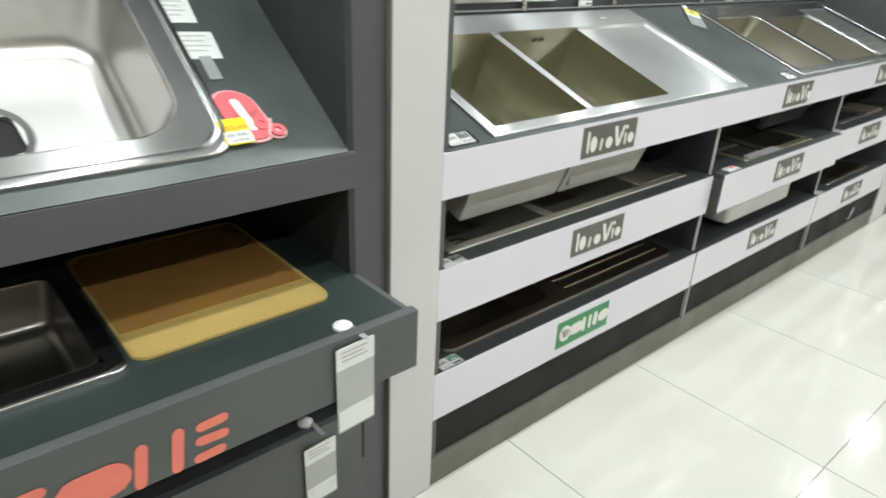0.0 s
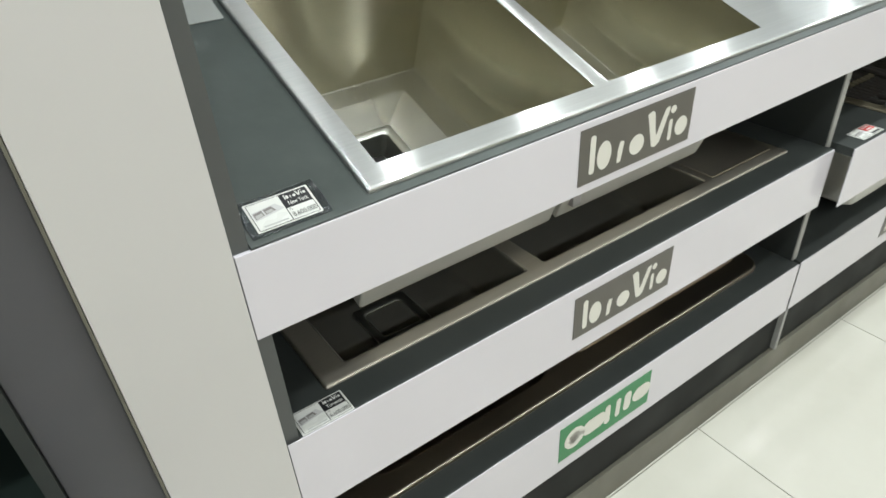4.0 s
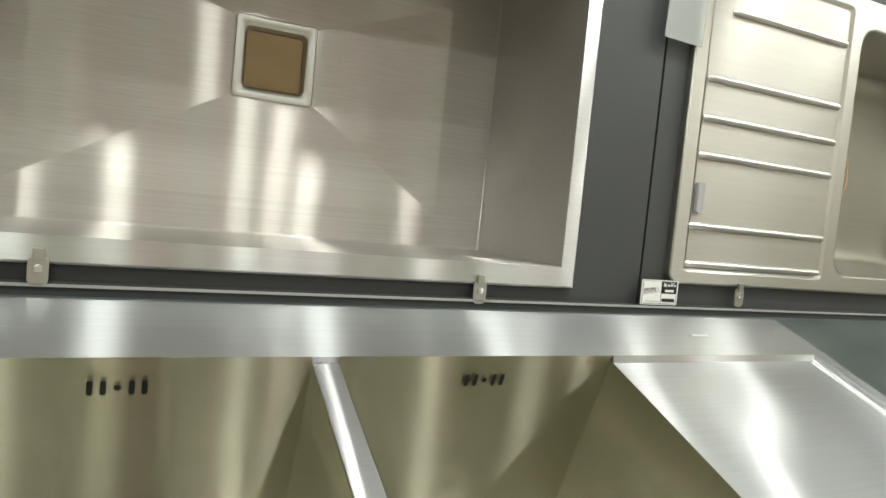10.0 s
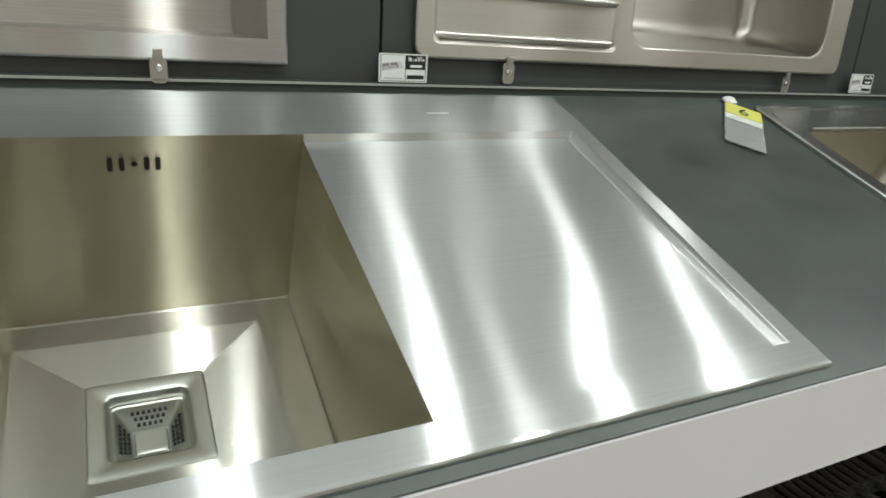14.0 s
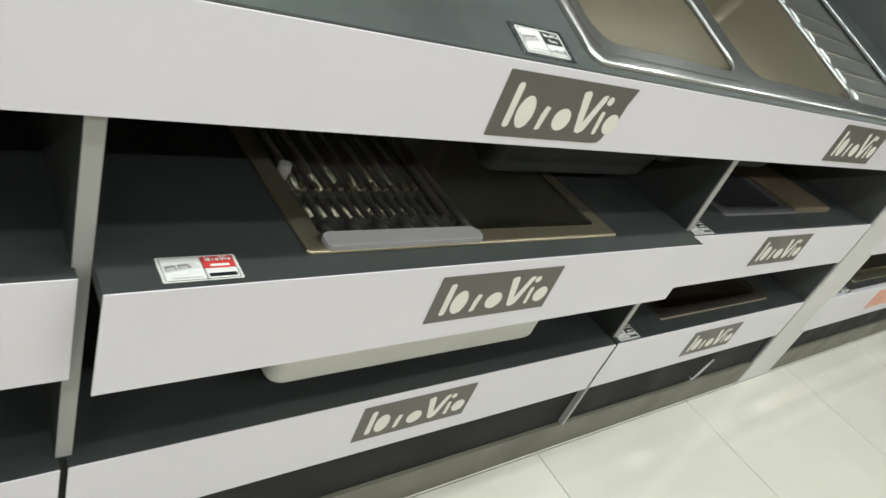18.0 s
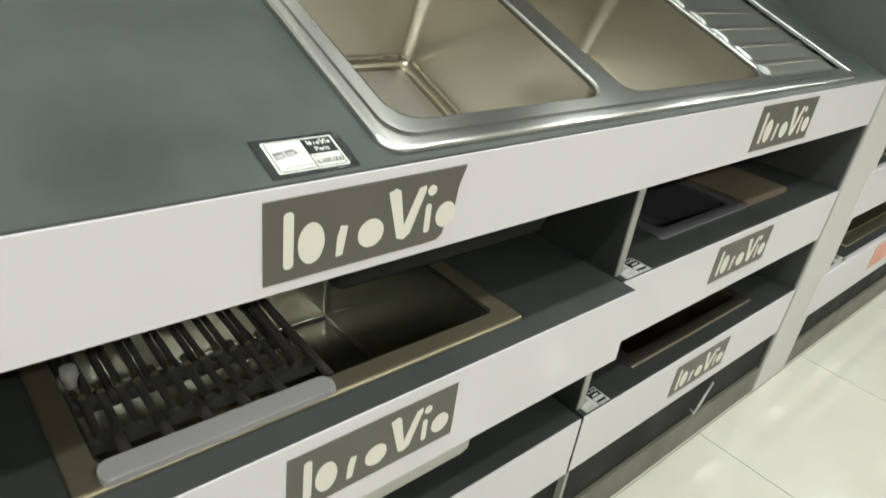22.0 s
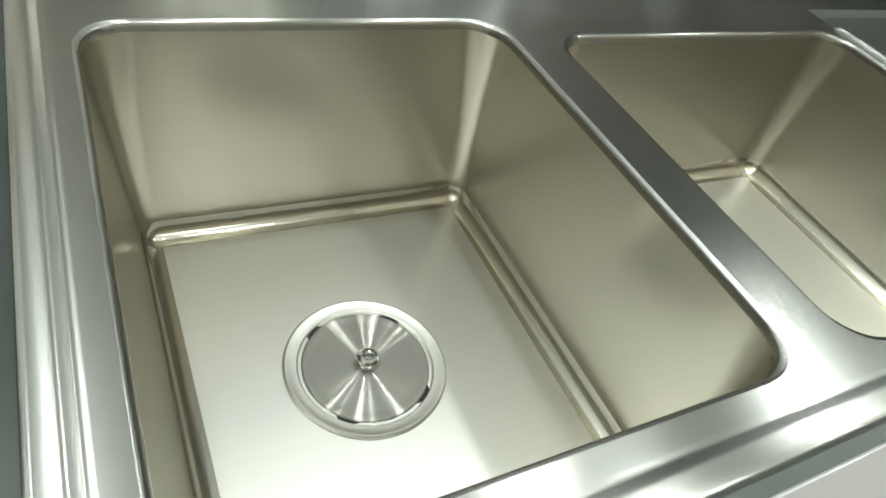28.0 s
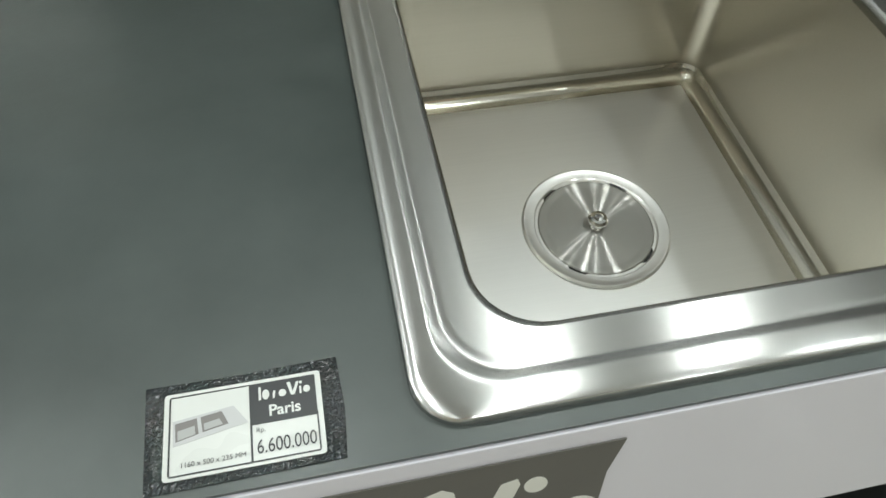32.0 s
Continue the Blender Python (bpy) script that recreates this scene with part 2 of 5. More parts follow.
GOLD.node_tree.nodes["Principled BSDF"].inputs["Metallic"].default_value = 0.35
UNDER = painted("grey_sound_coating", (0.54, 0.54, 0.51), 0.6, 0.1, 8.0, 300, 0.3)
DARKHOLE = plain("black_void", (0.004, 0.004, 0.004), 0.6)
SLOT = plain("slot_black", (0.006, 0.006, 0.005), 0.5)
CARD = painted("white_card", (0.70, 0.71, 0.69), 0.3, 0.03, 20, 200, 0.02)


def hammered_film():
    """Black adhesive film with a hammered, glittering surface."""
    m, t, b = nodes_of("black_hammered_film")
    t.links.new(ramp(t, noise_to(t, 40, 4), [(0.2, (0.011, 0.014, 0.016)), (0.8, (0.024, 0.030, 0.033))]), b.inputs["Base Color"])
    b.inputs["Roughness"].default_value = 0.12
    b.inputs["Specular IOR Level"].default_value = 0.7
    bump(t, b, noise_to(t, 620, 1, 0.4), 1.0, 0.0016)
    return m


FILM = hammered_film()
INK = plain("black_ink", (0.012, 0.013, 0.016), 0.35)
CARD_GREY = plain("printed_grey", (0.42, 0.42, 0.42), 0.4)
CARD_PALE = plain("printed_pale_grey", (0.54, 0.54, 0.55), 0.4)
CARD_DARK = plain("printed_dark_grey", (0.20, 0.185, 0.18), 0.4)
SIGN_GREY = painted("taupe_sign_vinyl", (0.105, 0.098, 0.086), 0.4, 0.06, 12, 160, 0.04)
SIGN_WHITE = painted("white_sign_vinyl", (0.72, 0.71, 0.66), 0.4, 0.03, 12, 160, 0.02)
SIGN_GREEN = painted("green_sign_vinyl", (0.035, 0.23, 0.085), 0.4, 0.06, 12, 160, 0.03)
RED_LETTER = painted("salmon_red_lettering", (0.74, 0.19, 0.135), 0.4, 0.06, 20, 160, 0.03)
CORAL = painted("coral_red_plastic", (0.68, 0.15, 0.17), 0.3, 0.08, 20, 160, 0.03)
LEMON = painted("lemon_card", (0.80, 0.69, 0.02), 0.45, 0.06, 20, 160, 0.03)
RED = painted("red_vinyl", (0.55, 0.05, 0.05), 0.4, 0.08, 20, 160, 0.03)
PINK = painted("pale_pink_plastic", (0.76, 0.44, 0.45), 0.35, 0.08, 20, 160, 0.03)
YELLOW = painted("yellow_card", (0.64, 0.64, 0.13), 0.45, 0.06, 20, 160, 0.03)
ORANGE = painted("orange_sign_vinyl", (0.70, 0.33, 0.24), 0.4, 0.06, 12, 160, 0.03)
WOOD = painted("brown_board", (0.17, 0.135, 0.095), 0.4, 0.25, 6.0, 90, 0.1)
TAN = painted("tan_cardboard", (0.36, 0.25, 0.13), 0.8, 0.1, 14, 90, 0.1)
RAIL = painted("grey_plastic_rail", (0.085, 0.082, 0.08), 0.35, 0.1, 15, 150, 0.05)
RACK = painted("charcoal_plastic_rack", (0.075, 0.068, 0.062), 0.34, 0.2, 15, 150, 0.05)
LIGHT_GREY = painted("light_grey_plastic", (0.35, 0.34, 0.35), 0.4, 0.05, 15, 150, 0.03)
CLEAR = plain("clear_plastic_sleeve", (0.47, 0.49, 0.485), 0.12, 0.0, 0.5)
PALE_SLEEVE = painted("milky_sleeve", (0.42, 0.43, 0.405), 0.2, 0.06, 20, 160, 0.02)
RUBBER_WHITE = plain("white_suction_cup", (0.75, 0.75, 0.72), 0.3)
LAMP_TRIM = plain("white_lamp_trim", (0.8, 0.8, 0.78), 0.4)


def floor_tile_material():
    m, t, b = nodes_of("polished_cream_tile")
    info = t.nodes.new("ShaderNodeObjectInfo")
    cloud = ramp(t, noise_to(t, 3.0, 8, 0.6), [(0.3, (0.55, 0.54, 0.485)), (0.7, (0.61, 0.602, 0.55))])
    mix = t.nodes.new("ShaderNodeMixRGB")
    mix.blend_type, mix.inputs[0].default_value = "MULTIPLY", 1.0
    t.links.new(cloud, mix.inputs[1])
    t.links.new(ramp(t, info.outputs["Random"], [(0.0, grey(0.95)), (1.0, grey(1.0))]), mix.inputs[2])
    t.links.new(mix.outputs[0], b.inputs["Base Color"])
    t.links.new(ramp(t, noise_to(t, 5.0, 6), [(0.3, grey(0.05)), (0.75, grey(0.13))]), b.inputs["Roughness"])
    b.inputs["Specular IOR Level"].default_value = 0.6
    bump(t, b, noise_to(t, 14.0, 3), 0.015, 0.002)
    return m


TILE = floor_tile_material()
GROUT = painted("tile_grout", (0.44, 0.42, 0.35), 0.9, 0.2, 20, 120, 0.2)
EMIT, _t, _b = nodes_of("lamp_diffuser")
_b.inputs["Base Color"].default_value = (0.9, 0.9, 0.85, 1)
_b.inputs["Emission Color"].default_value = (1.0, 0.97, 0.9, 1)
_b.inputs["Emission Strength"].default_value = 3.0
# Unseen glowing panel, added to brighten the sink bowls and worktop from above
FILL_PANEL, _t, _b = nodes_of("fill_glow_panel")
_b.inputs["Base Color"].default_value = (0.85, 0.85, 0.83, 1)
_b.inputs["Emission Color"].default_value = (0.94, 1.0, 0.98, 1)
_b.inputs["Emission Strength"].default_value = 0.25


# ---- mesh helpers ----
def finish(bm, name, mat, angle=32, up=False):
    bmesh.ops.recalc_face_normals(bm, faces=bm.faces)
    if up:
        joined = any(len(v.link_faces) > 1 for v in bm.verts)
        turn = joined and sum(f.normal.z * f.calc_area() for f in bm.faces) < 0
        for f in bm.faces:
            if turn or (not joined and f.normal.z < -0.3):
                f.normal_flip()
    uv = bm.loops.layers.uv.verify()
    for f in bm.faces:
        n = f.normal
        for lp in f.loops:
            x, y, z = lp.vert.co
            lp[uv].uv = (x, y + z) if abs(n.x) < 0.72 else (z, y)
    # corner normals weighted by area, so that flat sheets stay flat beside their rounded edges
    limit = math.cos(radians(angle))
    size = {f: f.calc_area() for f in bm.faces}
    corners = []
    for f in bm.faces:
        for lp in f.loops:
            n = Vector()
            for g in lp.vert.link_faces:
                if g.normal.dot(f.normal) > limit:
                    n += g.normal * size[g]
            corners.append(tuple(n.normalized()) if n.length > 1e-12 else tuple(f.normal))
    me = bpy.data.meshes.new(name)
    bm.to_mesh(me)
    bm.free()
    me.uv_layers[0].name = "UVMap"
    me.shade_smooth()
    me.normals_split_custom_set(corners)
    me.materials.append(mat)
    return me


def part(name, bm, mat, parent, label="", at=None):
    ob = new(name, finish(bm, name, mat, up=name in ("deck", "bowl", "bowl_floor")))
    ob.parent = parent
    if at is not None:
        ob.matrix_basis = at
    return tagged(ob, label) if label else ob


def thing(name, m, label, category, group="", kind=""):
    ob = new(name)
    ob.empty_display_size = 0.05
    ob.matrix_basis = m
    return tagged(ob, label, category, group, kind)


def box(x0, y0, z0, x1, y1, z1, bevel=0.0, bm=None):
    own = bm is None
    bm = bmesh.new() if own else bm
    v = [bm.verts.new((x, y, z)) for z in (z0, z1) for y in (y0, y1) for x in (x0, x1)]
    for q in ((0, 2, 3, 1), (4, 5, 7, 6), (0, 1, 5, 4), (2, 6, 7, 3), (0, 4, 6, 2), (1, 3, 7, 5)):
        bm.faces.new([v[i] for i in q])
    if bevel and own:
        bmesh.ops.bevel(bm, geom=list(bm.edges), offset=bevel, segments=2, affect="EDGES", profile=0.6)
    return bm


def rr(x0, y0, x1, y1, r=0.0, n=6):
    """A rounded rectangle as points, counter-clockwise; n steps a corner."""
    r = max(r, 0.0002)
    out = []
    for cx, cy, a in ((x1 - r, y0 + r, -90), (x1 - r, y1 - r, 0), (x0 + r, y1 - r, 90), (x0 + r, y0 + r, 180)):
        for i in range(n + 1):
            b = radians(a + 90 * i / n)
            out.append((cx + r * math.cos(b), cy + r * math.sin(b)))
    return out


def ring(cx, cy, r, n=40):
    return [(cx + r * math.cos(2 * math.pi * i / n), cy + r * math.sin(2 * math.pi * i / n)) for i in range(n)]


def loop(bm, pts, z):
    return [bm.verts.new((x, y, z)) for x, y in pts]


def bridge(bm, a, b):
    n = len(a)
    for i in range(n):
        bm.faces.new((a[i], a[(i + 1) % n], b[(i + 1) % n], b[i]))


def loft(bm, loops):
    for a, b in zip(loops, loops[1:]):
        bridge(bm, a, b)
    return loops[-1]


def flat_with_holes(bm, rect, radius, holes, z, n=6):
    """A flat rounded sheet at height z with rounded openings; holes: (rect, radius)."""
    x0, y0, x1, y1 = rect
    radius = max(radius, 0.0003)
    corners = [(x0, y0, x0 + radius, y0 + radius), (x1 - radius, y0, x1, y0 + radius), (x1 - radius, y1 - radius, x1, y1), (x0, y1 - radius, x0 + radius, y1)]
    cuts = corners + [h for h, _ in holes]
    xs = sorted({x0, x1, *[v for c in cuts for v in (c[0], c[2]) if x0 < v < x1]})
    ys = sorted({y0, y1, *[v for c in cuts for v in (c[1], c[3]) if y0 < v < y1]})
    for xa, xb in zip(xs, xs[1:]):
        for ya, yb in zip(ys, ys[1:]):
            mx, my = (xa + xb) / 2, (ya + yb) / 2
            if not any(c[0] < mx < c[2] and c[1] < my < c[3] for c in cuts):
                bm.faces.new([bm.verts.new((*p, z)) for p in ((xa, ya), (xb, ya), (xb, yb), (xa, yb))])

    def fans(r, rad, tips):
        pts = rr(*r, rad, n)
        for k in range(4):
            arc_ = pts[k * (n + 1):(k + 1) * (n + 1)]
            for p, q in zip(arc_, arc_[1:]):
                bm.faces.new([bm.verts.new((*c, z)) for c in (tips[k], p, q)])

    g = radius
    fans(rect, radius, [(x1 - g, y0 + g), (x1 - g, y1 - g), (x0 + g, y1 - g), (x0 + g, y0 + g)])
    for h, rad in holes:
        fans(h, rad, [(h[2], h[1]), (h[2], h[3]), (h[0], h[3]), (h[0], h[1])])


def floor_with_waste(bm, last, cx, cy, r, z):
    """Closes a bowl's floor round a circular waste."""
    n = len(last)
    around = []
    for v in last:
        a = math.atan2(v.co.y - cy, v.co.x - cx)
        around.append(bm.verts.new((cx + r * math.cos(a), cy + r * math.sin(a), z)))
    bridge(bm, last, around)


def slab(pts, z0, z1, bevel=0.0):
    """A flat plate of any outline."""
    bm = bmesh.new()
    a, b = loop(bm, pts, z0), loop(bm, pts, z1)
    bm.faces.new(a[::-1])
    bm.faces.new(b)
    bridge(bm, a, b)
    if bevel:
        top = [e for e in bm.edges if all(abs(v.co.z - z1) < 1e-6 for v in e.verts)]
        bmesh.ops.bevel(bm, geom=top, offset=bevel, segments=2, affect="EDGES", profile=0.6)
    return bm


def board(rect, holes, z0, z1):
    """A board with square openings cut through it."""
    x0, y0, x1, y1 = rect
    xs = sorted({x0, x1, *[v for h in holes for v in (h[0], h[2]) if x0 < v < x1]})
    ys = sorted({y0, y1, *[v for h in holes for v in (h[1], h[3]) if y0 < v < y1]})
    cut = lambda x, y: not (x0 < x < x1 and y0 < y < y1) or any(h[0] < x < h[2] and h[1] < y < h[3] for h in holes)
    bm = bmesh.new()
    seen = {}

    def vert(x, y, z):
        if (x, y, z) not in seen:
            seen[(x, y, z)] = bm.verts.new((x, y, z))
        return seen[(x, y, z)]

    for xa, xb in zip(xs, xs[1:]):
        for ya, yb in zip(ys, ys[1:]):
            mx, my = (xa + xb) / 2, (ya + yb) / 2
            if cut(mx, my):
                continue
            bm.faces.new([vert(*p, z1) for p in ((xa, ya), (xb, ya), (xb, yb), (xa, yb))])
            bm.faces.new([vert(*p, z0) for p in ((xa, yb), (xb, yb), (xb, ya), (xa, ya))])
            for (dx, dy), (p, q) in (((-1, 0), ((xa, ya), (xa, yb))), ((1, 0), ((xb, yb), (xb, ya))), ((0, -1), ((xb, ya), (xa, ya))), ((0, 1), ((xa, yb), (xb, yb)))):
                ox, oy = mx + dx * (xb - xa) / 2 + dx * 1e-5, my + dy * (yb - ya) / 2 + dy * 1e-5
                if cut(ox, oy):
                    bm.faces.new([vert(*p, z0), vert(*q, z0), vert(*q, z1), vert(*p, z1)])
    return bm


def tube(pts, r, n=10, closed=False):
    """A round bar along points."""
    bm = bmesh.new()
    pts = [Vector(p) for p in pts]
    rings = []
    for i, p in enumerate(pts):
        a, b = pts[max(i - 1, 0)], pts[min(i + 1, len(pts) - 1)]
        d = (b - a).normalized()
        u = d.orthogonal().normalized()
        if rings and abs(d.dot(rings[-1][1])) < 0.999:
            u = (rings[-1][1] - d * d.dot(rings[-1][1])).normalized()
        w = d.cross(u)
        rings.append(([bm.verts.new(p + r * (math.cos(2 * math.pi * k / n) * u + math.sin(2 * math.pi * k / n) * w)) for k in range(n)], u))
    for (a, _), (b, _) in zip(rings, rings[1:]):
        bridge(bm, a, b)
    bm.faces.new(rings[0][0][::-1])
    bm.faces.new(rings[-1][0])
    return bm


def lathe(profile, n=40, cx=0.0, cy=0.0):
    """A turned shape from (radius, height) pairs."""
    bm = bmesh.new()
    loops_ = []
    for r, z in profile:
        loops_.append([bm.verts.new((cx, cy, z))] if r < 1e-6 else loop(bm, ring(cx, cy, r, n), z))
    for a, b in zip(loops_, loops_[1:]):
        if len(a) == 1 and len(b) > 1:
            for i in range(n):
                bm.faces.new((a[0], b[i], b[(i + 1) % n]))
        elif len(b) == 1 and len(a) > 1:
            for i in range(n):
                bm.faces.new((b[0], a[(i + 1) % n], a[i]))
        elif len(a) > 1:
            bridge(bm, a, b)
    return bm


def words(body, height, mat, parent, x, y, z, width=None, name="lettering", label="", shear=0.0, bold=0.0):
    """Built-in lettering as a flat mesh whose lower left corner is at x, y."""
    cu = bpy.data.curves.new("lettering", "FONT")
    cu.body, cu.size, cu.shear, cu.offset = body, 1.0, shear, bold
    tmp = bpy.data.objects.new("lettering", cu)
    scene.collection.objects.link(tmp)
    bpy.context.view_layer.update()
    me = bpy.data.meshes.new_from_object(tmp.evaluated_get(bpy.context.evaluated_depsgraph_get()))
    bpy.data.objects.remove(tmp)
    bpy.data.curves.remove(cu)
    co = np.array([v.co for v in me.vertices])
    lo, hi = co.min(0), co.max(0)
    sy = height / (hi[1] - lo[1])
    sx = width / (hi[0] - lo[0]) if width else sy
    for v in me.vertices:
        v.co = (x + (v.co.x - lo[0]) * sx, y + (v.co.y - lo[1]) * sy, z)
    me.materials.append(mat)
    ob = new(name, me)
    ob.parent = parent
    return tagged(ob, label) if label else ob


# ---- the setting ----
def setting(name, bm, mat, label):
    return tagged(new(name, finish(bm, name, mat)), label, "", "", "structure")


XL, XR, YF, YW = -3.6, 9.6, -3.4, 0.80
floor = setting("floor", box(XL, YF, -0.10, XR, YW, -0.006), GROUT, "cream polished porcelain tile floor with thin joints")
setting("ceiling", box(XL, YF, CEIL, XR, YW, CEIL + 0.1), CEILING, "plain pale painted shop ceiling")
setting("wall_back", box(XL, YW, -0.1, XR, YW + 0.12, CEIL + 0.1), PANEL, "dark wall behind the display counters")
# Unseen wall: its bands are invented to give the brushed steel coloured streaks
setting("wall_aisle", box(XL, YF - 0.12, -0.1, XR, YF, CEIL + 0.1), BANDED, "unseen wall across the aisle with made-up upright colour bands")
setting("wall_west", box(XL - 0.12, YF, -0.1, XL, YW, CEIL + 0.1), FAR_WALL, "plain brown wall at the end of the aisle")
setting("wall_east", box(XR, YF, -0.1, XR + 0.12, YW, CEIL + 0.1), FAR_WALL, "plain brown wall at the end of the aisle")

# Display wall above the worktop: panels with openings for the sinks that hang in them
W1_HOLE, W2_HOLE, W3_HOLE = (0.150, 0.118, 0.876, 0.556), (1.39, 0.135, 1.88, 0.575), (2.13, 0.135, 2.83, 0.565)
panels = (("display_wall_panel", 0.002, 1.008, [W1_HOLE]), ("display_wall_panel", 1.012, 1.980, [W2_HOLE]), ("display_wall_panel", 1.984, 2.985, [W3_HOLE]))
wall_display = tagged(new("wall_display"), "dark laminate display wall in panels with thin joints", "", "", "structure")
wall_display.matrix_basis = MB
for nm, xa, xb, holes in panels:
    part("panel", board((xa, 0.0, xb, 1.15), holes, -0.018, 0.0), PANEL, wall_display)
part("ledge", box(0.002, 0.060, 0.0, 2.985, 0.083, 0.012, 0.002), BLACK, wall_display, "narrow dark ledge rail")
part("trim_line", box(0.002, 0.0785, 0.0125, 2.985, 0.0815, 0.0145), EDGE, wall_display, "thin grey metal line")

# ---- the white counter: post, sloping worktop, three shelf levels ----
NY = (0.148, 0.011, 1.268, 0.531)
PA = (1.659, 0.009, 2.822, 0.510)
Z = dict(top=(0.774, 0.877), mid=(0.486, 0.615), low=(0.210, 0.342))
XB = (0.0, 1.155, 2.128, 2.995)
counter = thing("display_counter", pose(0, 0, 0), "white and black three-level display counter with sloping dark worktop", "display counter")
part("post", box(-0.128, -0.002, 0.0, -0.001, 0.30, 2.3, 0.002), WHITE_POST, counter, "white painted upright post")
part("post_edge", box(-0.1312, -0.001, 0.0, -0.1285, 0.28, 2.3), BASE, counter, "olive brown edge of the post")
part("post", box(2.998, -0.002, 0.0, 3.165, 0.30, 2.3, 0.002), WHITE_POST, counter, "white painted upright post")
for x in (0.0, 2.984):
    part("side_panel", box(x, 0.004, 0.0, x + 0.016, 0.62, 2.3), FRONT, counter, "charcoal side panel")
wt = board((0.017, 0.0, 2.983, 0.556), [(NY[0] + .012, NY[1] + .012, NY[2] - .012, NY[3] - .012), (PA[0] + .012, PA[1] + .012, PA[2] - .012, PA[3] - .012)], -0.016, 0.0)
part("worktop", wt, TOP, counter, "dark grey laminate worktop sloping to the front", MS)
part("fascia", box(0.0, -0.001, Z["top"][0], 2.982, 0.016, Z["top"][1] - 0.003, 0.0012), WHITE, counter, "white fascia board")
SHELF_HOLES = {
    "mid": [[(0.09, 0.065, 1.06, 0.47)], [(1.385, 0.022, 1.893, 0.445)], [(2.34, 0.075, 2.62, 0.43)]],
    "low": [[(0.095, 0.075, 1.06, 0.43)], [], [(2.34, 0.055, 2.80, 0.42)]],
}
for lev in ("mid", "low"):
    za, zb = Z[lev]
    for k in range(3):
        out = 0.030 if (lev, k) == ("mid", 1) else 0.0
        xa, xb = XB[k] + (0.002 if k else 0.016), XB[k + 1] - 0.006 - (0.004 if k == 2 else 0)
        up = 0.006 if out else 0.0
        if out:
            xa, xb = 1.163, 2.116
        part("fascia", box(xa - (0.016 if k == 0 else 0), -0.001 - out, za + up, xb, 0.0006 - out, zb + up - 0.0012), WHITE, counter, "white fascia board")
        part("shelf", board((xa, 0.0008 - out, xb, 0.56), SHELF_HOLES[lev][k], zb - 0.018 + up, zb - 0.0008 + up), BLACK, counter, "black laminate shelf")
for k, (x, y) in enumerate(((1.147, 0.018), (2.131, 0.020))):
    part("divider", box(x, y, 0.10, x + 0.015, 0.56, 0.772), BLACK, counter, "black upright divider")
    part("edge_band", box(x - 0.0005, y - 0.003, 0.343, x + 0.0155, y - 0.0002, 0.772), EDGE, counter, "pale grey edge band")
    part("edge_band", box(x + (0.002, -0.009)[k], -0.002, 0.092, x + (0.012, 0.001)[k], 0.010, 0.2085), EDGE, counter, "pale grey edge band")
part("back_board", box(0.017, 0.561, 0.0, 2.983, 0.575, 1.07), BLACK, counter, "black back board")
part("kick_panel", box(0.0, 0.010, 0.088, 2.996, 0.022, 0.2095), KICK, counter, "black recessed kick panel")
part("base_strip", box(0.0, 0.002, 0.0, 2.996, 0.022, 0.088, 0.001), BASE, counter, "olive grey base strip on the floor")

# ---- the next white counter along the aisle ----
far_counter = thing("display_counter", pose(3.166, 0, 0), "white and black display counter further along the aisle", "display counter")
part("fascia", box(0.0, -0.001, 0.775, 3.0, 0.016, 0.877, 0.0012), WHITE, far_counter, "white fascia board")
part("fascia", box(0.0, -0.001, 0.495, 3.0, 0.016, 0.628, 0.0012), WHITE, far_counter, "white fascia board")
part("fascia", box(0.0, -0.001, 0.186, 3.0, 0.016, 0.325, 0.0012), WHITE, far_counter, "white fascia board")
part("upright", box(0.0, 0.0, 0.0, 0.035, 0.5, 0.774), WHITE_POST, far_counter)
for z in (0.61, 0.307):
    part("shelf", box(0.036, 0.0165, z, 3.0, 0.56, z + 0.016), BLACK, far_counter)
part("worktop", board((0.0, 0.0, 3.0, 0.556), [], -0.016, 0.0), TOP, far_counter, "dark sloping worktop", pose(0, 0, ZTOP, ALPHA))
part("back_board", box(0.0, 0.561, 0.0, 3.0, 0.575, 2.2), BLACK, far_counter)
part("kick_panel", box(0.036, 0.010, 0.085, 3.0, 0.022, 0.186), KICK, far_counter)
part("base_strip", box(0.0, 0.002, 0.0, 3.0, 0.022, 0.085, 0.001), BASE, far_counter)
part("divider", box(1.05, -0.002, 0.09, 1.062, 0.02, 0.186), EDGE, far_counter)

# ---- the charcoal counter before the white post ----
A_SLOPE = 35.0
MA = pose(0, 0, 0.914, A_SLOPE)
dark_counter = thing("display_counter", pose(0, 0, 0), "charcoal grey display counter with red lettering on its drawer front", "display counter")
part("upright", box(-0.205, 0.012, 0.0, -0.1315, 0.30, 2.3, 0.002), DARK, dark_counter, "charcoal upright")
part("upright", box(-1.62, 0.0, 0.0, -1.545, 0.30, 2.3, 0.002), DARK, dark_counter, "charcoal upright")
part("side_panel", box(-0.219, 0.006, 0.0, -0.206, 0.62, 2.3), BLACK, dark_counter, "black side panel")
part("shelf_edge", box(-1.543, -0.003, 0.845, -0.2065, 0.016, 0.912, 0.0015), DARK, dark_counter, "charcoal shelf edge")
part("display_slope", board((-1.54, 0.0, -0.2195, 0.62), [(-1.32, 0.06, -0.44, 0.50)], -0.016, 0.0), TOP, dark_counter, "dark sloping display board", MA)
part("shelf_underside", box(-1.54, 0.017, 0.845, -0.22, 0.52, 0.86), BLACK, dark_counter)
